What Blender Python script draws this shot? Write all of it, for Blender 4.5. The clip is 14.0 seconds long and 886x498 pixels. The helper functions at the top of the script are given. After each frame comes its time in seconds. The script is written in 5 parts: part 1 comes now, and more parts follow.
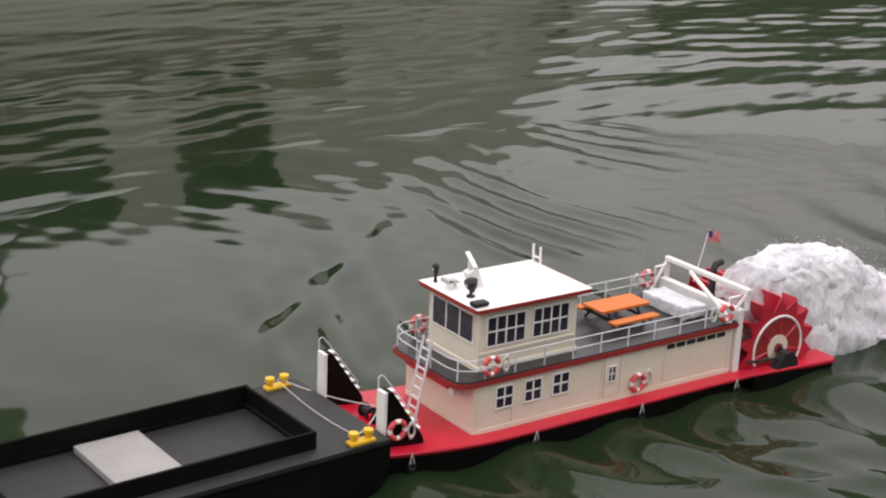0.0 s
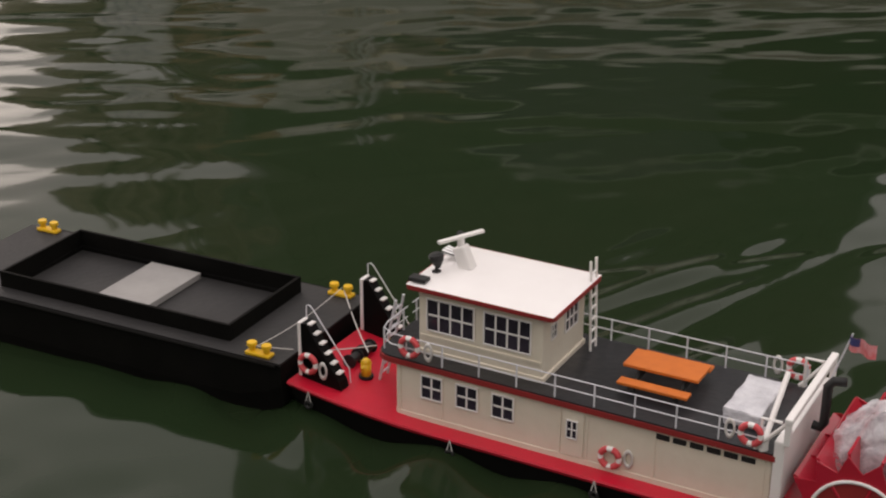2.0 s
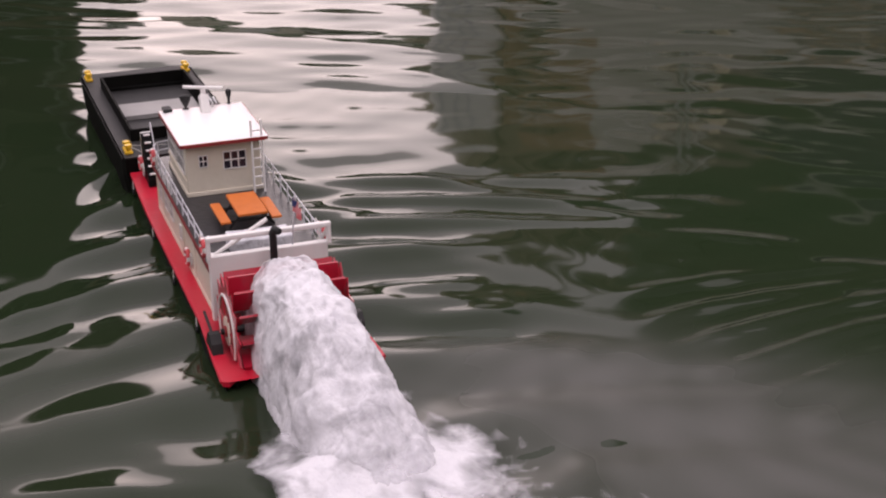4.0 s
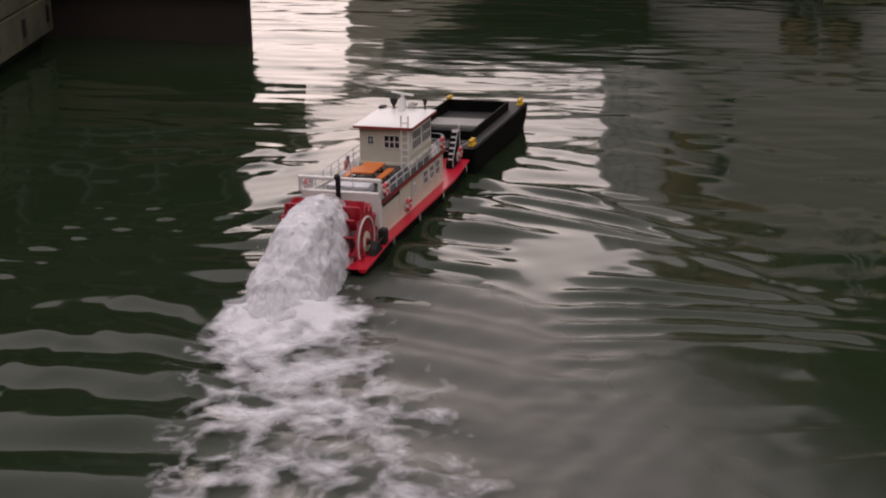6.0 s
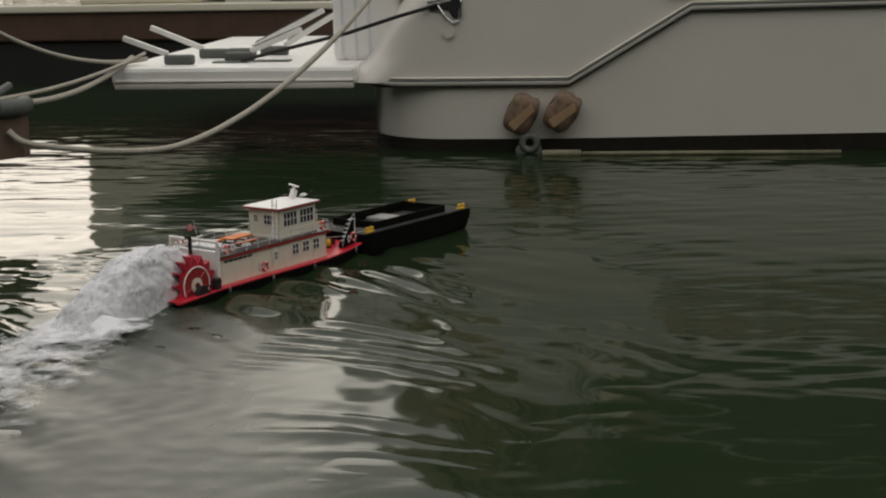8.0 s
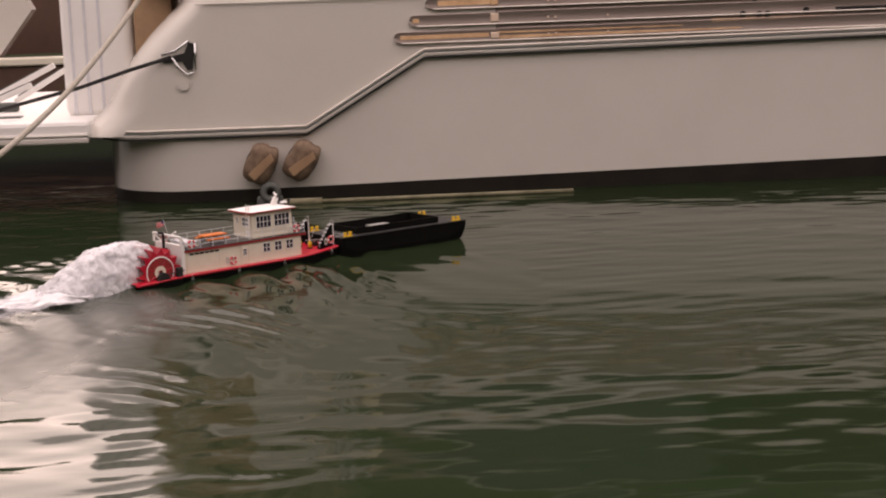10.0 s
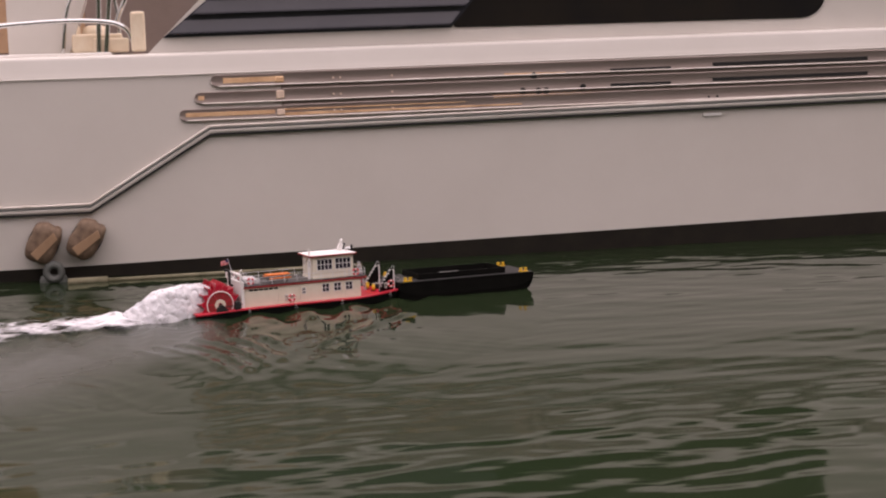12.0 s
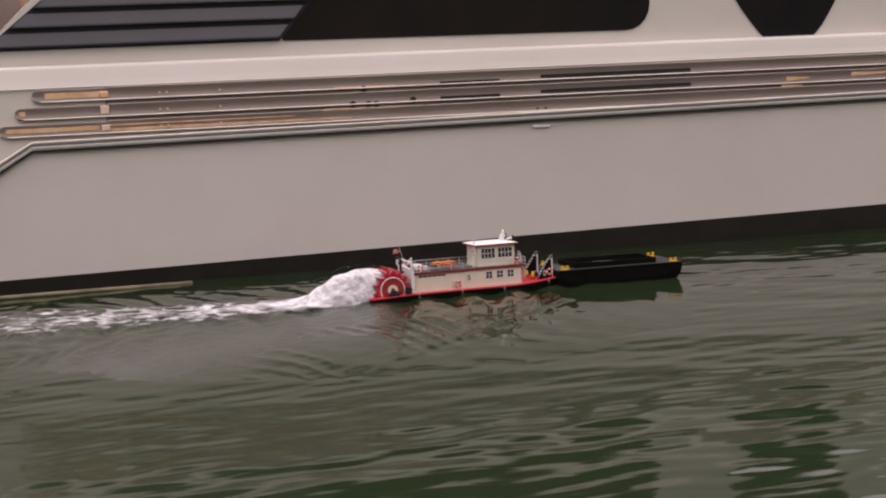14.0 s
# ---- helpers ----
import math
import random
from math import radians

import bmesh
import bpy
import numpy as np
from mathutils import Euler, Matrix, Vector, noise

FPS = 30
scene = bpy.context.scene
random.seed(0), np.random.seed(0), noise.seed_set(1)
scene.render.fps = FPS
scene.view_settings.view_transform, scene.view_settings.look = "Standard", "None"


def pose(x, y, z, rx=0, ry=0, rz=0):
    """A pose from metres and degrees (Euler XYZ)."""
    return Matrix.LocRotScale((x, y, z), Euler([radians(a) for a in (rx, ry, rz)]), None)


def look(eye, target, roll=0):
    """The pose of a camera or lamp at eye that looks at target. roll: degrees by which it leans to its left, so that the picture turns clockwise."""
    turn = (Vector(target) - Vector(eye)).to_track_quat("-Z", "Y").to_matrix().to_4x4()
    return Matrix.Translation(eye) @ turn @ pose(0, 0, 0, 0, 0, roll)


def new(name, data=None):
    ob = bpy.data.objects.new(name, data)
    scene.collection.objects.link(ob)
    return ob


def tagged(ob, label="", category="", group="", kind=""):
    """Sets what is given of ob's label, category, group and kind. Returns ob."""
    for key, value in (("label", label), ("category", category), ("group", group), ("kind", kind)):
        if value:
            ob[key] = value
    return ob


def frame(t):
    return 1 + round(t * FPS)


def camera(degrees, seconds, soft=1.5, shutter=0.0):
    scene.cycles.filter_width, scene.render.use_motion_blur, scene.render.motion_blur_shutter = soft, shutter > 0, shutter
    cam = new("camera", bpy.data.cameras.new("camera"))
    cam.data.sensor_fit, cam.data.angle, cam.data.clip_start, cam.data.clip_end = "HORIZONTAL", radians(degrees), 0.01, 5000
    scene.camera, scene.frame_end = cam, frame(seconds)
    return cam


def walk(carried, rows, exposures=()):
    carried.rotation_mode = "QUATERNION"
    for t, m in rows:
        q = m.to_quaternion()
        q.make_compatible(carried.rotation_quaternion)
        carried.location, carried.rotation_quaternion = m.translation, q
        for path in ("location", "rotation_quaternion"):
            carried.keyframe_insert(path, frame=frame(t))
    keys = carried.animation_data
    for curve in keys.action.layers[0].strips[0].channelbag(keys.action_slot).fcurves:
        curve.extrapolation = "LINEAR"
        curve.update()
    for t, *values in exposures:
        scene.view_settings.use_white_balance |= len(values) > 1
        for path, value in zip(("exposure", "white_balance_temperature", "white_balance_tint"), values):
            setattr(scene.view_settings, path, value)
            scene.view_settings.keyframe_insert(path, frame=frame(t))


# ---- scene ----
# ---- camera and paths ----
cam = camera(31.8, 14.0, soft=2.1)
# seconds, eye x y z, yaw, pitch, roll
CAM = [
    (0.0, -1.307, -0.007, 1.647, -41.83, -17.83, -2.37),
    (0.5, -1.192, -0.004, 1.704, -33.41, -19.50, -2.81),
    (0.8, -1.130, -0.002, 1.707, -27.30, -22.40, -1.80),
    (1.0, -1.094, -0.001, 1.708, -23.73, -23.41, -1.14),
    (1.2, -1.083, 0.001, 1.728, -18.57, -25.43, -1.95),
    (1.5, -1.094, -0.014, 1.764, -14.64, -24.46, -2.75),
    (2.0, -1.139, -0.060, 1.792, -7.22, -23.24, -0.30),
    (2.2, -1.060, -0.058, 1.775, -5.10, -23.23, -0.79),
    (2.5, -0.958, -0.060, 1.791, -3.79, -22.92, -0.94),
    (3.0, -0.813, -0.005, 1.790, 2.27, -22.74, -0.09),
    (3.2, -0.713, 0.019, 1.788, 4.26, -23.91, -0.56),
    (5.5, -0.186, 0.180, 1.768, 12.90, -17.65, 3.09),
    (6.0, -0.158, 0.157, 1.776, 15.31, -17.25, 0.99),
    (6.2, -0.143, 0.143, 1.770, 16.06, -16.75, 1.20),
    (6.5, -0.105, 0.138, 1.781, 16.07, -16.82, 2.46),
    (7.0, -0.022, 0.055, 1.775, 17.49, -15.53, 2.10),
    (7.5, 0.044, -0.042, 1.747, 12.28, -14.11, 2.16),
    (8.0, 0.081, -0.064, 1.773, 6.33, -11.30, 1.05),
    (8.5, 0.112, -0.079, 1.762, 0.24, -9.67, 1.40),
    (8.6, 0.121, -0.085, 1.766, -0.69, -9.65, 1.67),
    (10.8, 0.110, -0.171, 1.746, -5.47, -9.70, 1.38),
    (11.0, 0.090, -0.191, 1.742, -6.87, -9.50, 1.12),
    (11.5, 0.094, -0.175, 1.743, -9.74, -8.05, 1.55),
    (12.0, 0.086, -0.182, 1.743, -11.15, -7.07, 1.77),
    (12.5, 0.085, -0.164, 1.741, -12.31, -6.96, 2.03),
    (13.0, 0.074, -0.140, 1.758, -13.23, -7.16, 2.15),
    (13.5, 0.068, -0.108, 1.761, -16.04, -6.68, 1.99),
    (14.0, 0.058, -0.083, 1.774, -17.61, -6.93, 2.04),
]
RUN = [
    (0.0, 1.265, 2.606, 172.6),
    (0.5, 0.735, 2.648, 166.2),
    (1.0, 0.199, 2.747, 161.9),
    (1.2, 0.002, 2.793, 160.0),
    (1.5, -0.257, 2.870, 155.1),
    (2.0, -0.639, 3.051, 144.1),
    (2.2, -0.780, 3.139, 141.8),
    (2.5, -0.978, 3.295, 137.3),
    (3.0, -1.273, 3.605, 130.9),
    (3.2, -1.380, 3.750, 129.2),
    (5.5, -1.950, 5.829, 95.0),
    (6.0, -2.057, 6.289, 89.3),
    (6.2, -2.059, 6.482, 86.3),
    (6.5, -2.051, 6.769, 81.8),
    (7.0, -2.005, 7.250, 75.4),
    (7.5, -1.895, 7.726, 68.3),
    (8.0, -1.721, 8.184, 62.1),
    (8.5, -1.495, 8.627, 55.9),
    (8.6, -1.445, 8.715, 54.9),
    (10.8, 0.174, 10.325, 27.2),
    (11.0, 0.364, 10.426, 24.8),
    (11.5, 0.863, 10.647, 19.1),
    (12.0, 1.406, 10.820, 13.8),
    (12.5, 1.995, 10.943, 8.7),
    (13.0, 2.624, 11.018, 5.6),
    (13.5, 3.288, 11.070, 4.2),
    (14.0, 3.976, 11.104, 3.2),
]


def cam_pose(x, y, z, yaw, pitch, roll):
    return pose(x, y, z, 90 + pitch, roll, yaw)


walk(cam, [(t, cam_pose(*r)) for t, *r in CAM],
     exposures=[(0.0, 0.12, 6500, 15), (0.5, -0.03, 6500, 12), (1.5, -0.47, 6700, 12), (2.0, -0.5, 6900, 16), (2.5, -0.32, 6800, 20), (3.2, -0.2, 6550, 28), (5.5, -0.72, 6700, 25),
                (7.0, -1.04, 6700, 12), (8.0, -0.92, 6700, 5), (8.35, -0.80, 6700, 6), (8.5, -0.66, 7700, 17), (8.7, -0.58, 7900, 20), (10.8, 0.13, 7200, 32), (14.0, 0.09, 6900, 26)])

# ---- world and light ----
world = bpy.data.worlds.new("world")
scene.world = world
world.use_nodes = True
wn = world.node_tree.nodes
wl = world.node_tree.links
sky = wn.new("ShaderNodeTexSky")
sky.sky_type = 'NISHITA'
sky.sun_disc = False
sky.sun_elevation = radians(8)
sky.sun_rotation = radians(-19)
sky.dust_density = 5.0
sky.air_density = 1.0
grey = wn.new("ShaderNodeHueSaturation")
grey.inputs["Saturation"].default_value = 0.25
wl.new(sky.outputs[0], grey.inputs["Color"])
veil = wn.new("ShaderNodeMix")
veil.data_type = 'RGBA'
veil.inputs["Factor"].default_value = 0.92
# the closed layer of cloud: a third as bright at the horizon as overhead, with a low glow before the sun
dirs = wn.new("ShaderNodeTexCoord")
split = wn.new("ShaderNodeSeparateXYZ")
wl.new(dirs.outputs["Generated"], split.inputs[0])
dome = wn.new("ShaderNodeMapRange")
dome.inputs["To Min"].default_value = 5.0
dome.inputs["To Max"].default_value = 15.5
wl.new(split.outputs["Z"], dome.inputs["Value"])
near = wn.new("ShaderNodeVectorMath")
near.operation = 'DOT_PRODUCT'
near.inputs[1].default_value = Vector((-3.2, 9.3, 1.0)).normalized()
wl.new(dirs.outputs["Generated"], near.inputs[0])
clip = wn.new("ShaderNodeMath")
clip.operation = 'MAXIMUM'
clip.inputs[1].default_value = 0.0
wl.new(near.outputs["Value"], clip.inputs[0])
glow = wn.new("ShaderNodeMath")
glow.operation = 'POWER'
glow.inputs[1].default_value = 40.0
wl.new(clip.outputs[0], glow.inputs[0])
cloud = wn.new("ShaderNodeMath")
cloud.operation = 'MULTIPLY_ADD'
cloud.inputs[1].default_value = 3.0
wl.new(glow.outputs[0], cloud.inputs[0])
wl.new(dome.outputs["Result"], cloud.inputs[2])
tone = wn.new("ShaderNodeMix")
tone.data_type = 'RGBA'
tone.blend_type = 'MULTIPLY'
tone.inputs["Factor"].default_value = 1.0
warm = wn.new("ShaderNodeMix")
warm.data_type = 'RGBA'
warm.inputs["A"].default_value = (1.0, 0.972, 0.963, 1)
warm.inputs["B"].default_value = (1.15, 0.91, 0.78, 1)
wl.new(glow.outputs[0], warm.inputs["Factor"])
wl.new(warm.outputs["Result"], tone.inputs["A"])
wl.new(cloud.outputs[0], tone.inputs["B"])
wl.new(tone.outputs["Result"], veil.inputs["B"])
wl.new(grey.outputs[0], veil.inputs["A"])
wl.new(veil.outputs["Result"], wn["Background"].inputs["Color"])
wn["Background"].inputs["Strength"].default_value = 0.15

sun_data = bpy.data.lights.new("sun", 'SUN')
sun_data.energy = 0.5
sun_data.angle = radians(30)
sun_data.color = (1.0, 0.93, 0.86)
sun = new("sun", sun_data)
sun.matrix_world = look((-3.2, 9.3, 1.4), (0, 0, 0))


# ---- materials ----
def material(name, colour, rough=0.5, metal=0.0, second=None, scale=20.0, amount=0.35, bump=0.0, bump_scale=60.0, ior=1.45, coat=0.0, random=0.0):
    m = bpy.data.materials.new(name)
    m.use_nodes = True
    n, l = m.node_tree.nodes, m.node_tree.links
    b = n["Principled BSDF"]
    b.inputs["Roughness"].default_value = rough
    b.inputs["Metallic"].default_value = metal
    b.inputs["IOR"].default_value = ior
    b.inputs["Coat Weight"].default_value = coat
    tc = n.new("ShaderNodeTexCoord")
    dark = second or tuple(c * 0.7 for c in colour)
    mix = n.new("ShaderNodeMix")
    mix.data_type = 'RGBA'
    mix.inputs["A"].default_value = (*colour, 1)
    mix.inputs["B"].default_value = (*dark, 1)
    no = n.new("ShaderNodeTexNoise")
    no.inputs["Scale"].default_value = scale
    no.inputs["Detail"].default_value = 6
    no.inputs["Roughness"].default_value = 0.65
    l.new(tc.outputs["Object"], no.inputs["Vector"])
    ramp = n.new("ShaderNodeMapRange")
    ramp.inputs["From Min"].default_value = 0.35
    ramp.inputs["From Max"].default_value = 0.75
    ramp.inputs["To Max"].default_value = amount
    l.new(no.outputs["Fac"], ramp.inputs["Value"])
    l.new(ramp.outputs["Result"], mix.inputs["Factor"])
    last = mix.outputs["Result"]
    if random:
        info = n.new("ShaderNodeObjectInfo")
        hs = n.new("ShaderNodeHueSaturation")
        mr = n.new("ShaderNodeMapRange")
        mr.inputs["To Min"].default_value = 1 - random
        mr.inputs["To Max"].default_value = 1 + random
        l.new(info.outputs["Random"], mr.inputs["Value"])
        l.new(mr.outputs["Result"], hs.inputs["Value"])
        l.new(last, hs.inputs["Color"])
        last = hs.outputs["Color"]
    l.new(last, b.inputs["Base Color"])
    if bump:
        n2 = n.new("ShaderNodeTexNoise")
        n2.inputs["Scale"].default_value = bump_scale
        n2.inputs["Detail"].default_value = 5
        l.new(tc.outputs["Object"], n2.inputs["Vector"])
        bp = n.new("ShaderNodeBump")
        bp.inputs["Strength"].default_value = bump
        bp.inputs["Distance"].default_value = 0.01
        l.new(n2.outputs["Fac"], bp.inputs["Height"])
        l.new(bp.outputs["Normal"], b.inputs["Normal"])
    return m


CREAM = material("cream paint", (0.72, 0.66, 0.55), 0.5, second=(0.55, 0.49, 0.38), scale=14, amount=0.35, bump=0.08)
WHITE = material("white paint", (0.82, 0.80, 0.78), 0.45, second=(0.66, 0.63, 0.6), scale=16, amount=0.3)
ROOF = material("white roof paint", (0.86, 0.84, 0.83), 0.4, second=(0.74, 0.71, 0.7), scale=9, amount=0.35, bump=0.05)
PALE = material("pale grey paint", (0.70, 0.70, 0.74), 0.45, second=(0.45, 0.45, 0.47), scale=18, amount=0.4)
RED = material("red deck paint", (0.56, 0.010, 0.034), 0.34, second=(0.42, 0.02, 0.03), scale=12, amount=0.5, bump=0.05)
DARKRED = material("dark red trim", (0.30, 0.03, 0.03), 0.45, second=(0.18, 0.02, 0.02), scale=20)
WHEELRED = material("red wheel paint", (0.46, 0.013, 0.036), 0.3, second=(0.35, 0.015, 0.02), scale=25, amount=0.5, coat=0.5)
BLACK = material("black hull paint", (0.003, 0.003, 0.0028), 0.5, second=(0.007, 0.0065, 0.006), scale=10, amount=0.6, bump=0.05, ior=1.2)
BARGE = material("black barge paint", (0.004, 0.004, 0.0035), 0.6, second=(0.009, 0.0085, 0.0075), scale=9, amount=0.7, bump=0.1, ior=1.15)
BARGEDECK = material("sooty barge deck", (0.016, 0.0155, 0.016), 0.6, second=(0.032, 0.031, 0.03), scale=8, amount=0.6, bump=0.15)
DECKGREY = material("dark grey wet deck covering", (0.020, 0.020, 0.023), 0.32, second=(0.038, 0.038, 0.042), scale=10, amount=0.6, bump=0.12, bump_scale=60)
SLAB = material("light grey hatch board", (0.31, 0.30, 0.29), 0.6, second=(0.20, 0.195, 0.19), scale=8, amount=0.6, bump=0.1)
YELLOW = material("yellow paint", (0.78, 0.47, 0.02), 0.4, second=(0.5, 0.28, 0.01), scale=30, amount=0.5)
ORANGE = material("orange stained wood", (0.62, 0.16, 0.022), 0.5, second=(0.44, 0.10, 0.015), scale=30, amount=0.5)
RUBBER = material("black rubber", (0.015, 0.015, 0.015), 0.6)
GLASS = material("dark window glass", (0.014, 0.012, 0.018), 0.1, second=(0.05, 0.038, 0.06), scale=14, amount=0.8)
CHROME = material("bright metal", (0.6, 0.6, 0.6), 0.2, 1.0, amount=0.2)
CORD = material("white cord", (0.6, 0.58, 0.55), 0.8, scale=200, amount=0.5)
LINE = material("translucent pale line", (0.95, 0.78, 0.62), 0.4, second=(0.66, 0.48, 0.36), scale=40, amount=0.5)
LINE.node_tree.nodes["Principled BSDF"].inputs["Alpha"].default_value = 0.26
BUOYRED = material("red buoy band", (0.66, 0.085, 0.095), 0.5)
FLAGRED = material("red flag cloth", (0.62, 0.12, 0.13), 0.7, second=(0.75, 0.5, 0.5), scale=60, amount=0.8)
FLAGBLUE = material("dark blue flag cloth", (0.03, 0.04, 0.14), 0.7)
TARP = material("crumpled pale tarp", (0.68, 0.68, 0.71), 0.4, second=(0.42, 0.42, 0.46), scale=34, amount=0.8, bump=0.8, bump_scale=50)
HULLWHITE = material("white gelcoat", (0.68, 0.642, 0.60), 0.22, second=(0.59, 0.55, 0.505), scale=0.9, amount=0.5, bump=0.02, bump_scale=3, coat=0.3)
BOOT = material("dark boot stripe with slime", (0.032, 0.027, 0.025), 0.5, second=(0.065, 0.055, 0.04), scale=3, amount=0.6, bump=0.2, bump_scale=20)
STEEL = material("satin taupe steel", (0.36, 0.30, 0.275), 0.38, 0.55, second=(0.28, 0.22, 0.20), scale=0.7, amount=0.9, bump=0.05, bump_scale=4)
# the sunset's orange reflections on the steel, put into the base colour
WARMGLINT = material("steel in warm glint colour", (1.0, 0.66, 0.40), 0.25, 0.15, second=(0.62, 0.36, 0.21), scale=7, amount=1.0, bump=0.06, bump_scale=6)
PEACH = material("pale peach bracket paint", (0.80, 0.62, 0.50), 0.4, second=(0.62, 0.42, 0.30), scale=12)
VENTPLATE = material("satin steel plate", (0.26, 0.205, 0.185), 0.4, 0.6, second=(0.18, 0.14, 0.12), scale=1.3, amount=0.9, bump=0.05, bump_scale=5)
CABIN = material("cream cabin paint", (0.72, 0.68, 0.57), 0.5, second=(0.62, 0.58, 0.47), scale=1.2, amount=0.5)
BANK = material("tan far bank", (0.38, 0.31, 0.22), 0.9, second=(0.13, 0.12, 0.08), scale=0.15, amount=0.9)
# tone of an added ridge, a step from dark bank to bright sky
SKYEDGE = material("pale ridge between bank and sky", (0.36, 0.36, 0.34), 0.9, second=(0.12, 0.13, 0.11), scale=0.1, amount=0.9)
RAILMETAL = material("brushed rail metal", (0.62, 0.58, 0.54), 0.3, 0.6, second=(0.4, 0.34, 0.28), scale=4, amount=0.6)
TINT = material("black tinted glass", (0.012, 0.011, 0.013), 0.06, second=(0.03, 0.022, 0.015), scale=0.8, amount=0.6)
PANELBLACK = material("black glossy side panel", (0.03, 0.03, 0.04), 0.18, second=(0.05, 0.05, 0.06), scale=1.2, amount=0.5)
ROPE = material("weathered white rope", (0.5, 0.46, 0.4), 0.85, second=(0.3, 0.26, 0.21), scale=40, amount=0.7, bump=0.6, bump_scale=90)
BLACKROPE = material("black rope", (0.02, 0.02, 0.02), 0.8, bump=0.5)
BROWNWOOD = material("brown stained timber", (0.10, 0.055, 0.038), 0.65, second=(0.06, 0.035, 0.025), scale=5, amount=0.7, bump=0.3)
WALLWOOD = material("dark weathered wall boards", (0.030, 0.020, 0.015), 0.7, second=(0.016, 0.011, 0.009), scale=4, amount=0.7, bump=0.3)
DOCKWOOD = material("weathered fascia timber", (0.15, 0.10, 0.075), 0.7, second=(0.07, 0.05, 0.04), scale=4, amount=0.7, bump=0.3, bump_scale=30)
DOCKCREAM = material("aged stained dock casing", (0.13, 0.13, 0.085), 0.65, second=(0.035, 0.030, 0.018), scale=4.5, amount=0.9, bump=0.2, bump_scale=20)
DOCKDECK = material("dark dock deck boards", (0.075, 0.06, 0.055), 0.7, second=(0.04, 0.033, 0.03), scale=5, amount=0.7, bump=0.3)
BUMPER = material("grey rubber bumper", (0.12, 0.13, 0.12), 0.6, second=(0.07, 0.07, 0.065), scale=6, amount=0.6, bump=0.2)
FENDER = material("scuffed brown fender cover", (0.25, 0.17, 0.115), 0.75, second=(0.06, 0.036, 0.024), scale=11, amount=1.0, bump=0.4, bump_scale=25)
DECKWHITE = material("bright white deck gelcoat", (0.90, 0.885, 0.87), 0.35, second=(0.80, 0.77, 0.73), scale=3, amount=0.5, bump=0.04, bump_scale=30)
WEEDY = material("weedy weathered pole", (0.24, 0.215, 0.14), 0.7, second=(0.07, 0.07, 0.035), scale=6, amount=0.9, bump=0.3, bump_scale=40)
LEATHER = material("tan panelling", (0.42, 0.27, 0.16), 0.55, second=(0.25, 0.15, 0.09), scale=3, amount=0.8)
CUSHION = material("cream cushion cloth", (0.85, 0.74, 0.58), 0.7, second=(0.7, 0.52, 0.34), scale=5, amount=0.8, bump=0.2, bump_scale=20)
FOLIAGE = material("far dark foliage", (0.07, 0.09, 0.05), 0.9, second=(0.035, 0.05, 0.025), scale=0.5, amount=0.9)
FAR = material("far shore haze", (0.12, 0.13, 0.12), 0.9, second=(0.07, 0.08, 0.07), scale=0.2, amount=0.9)


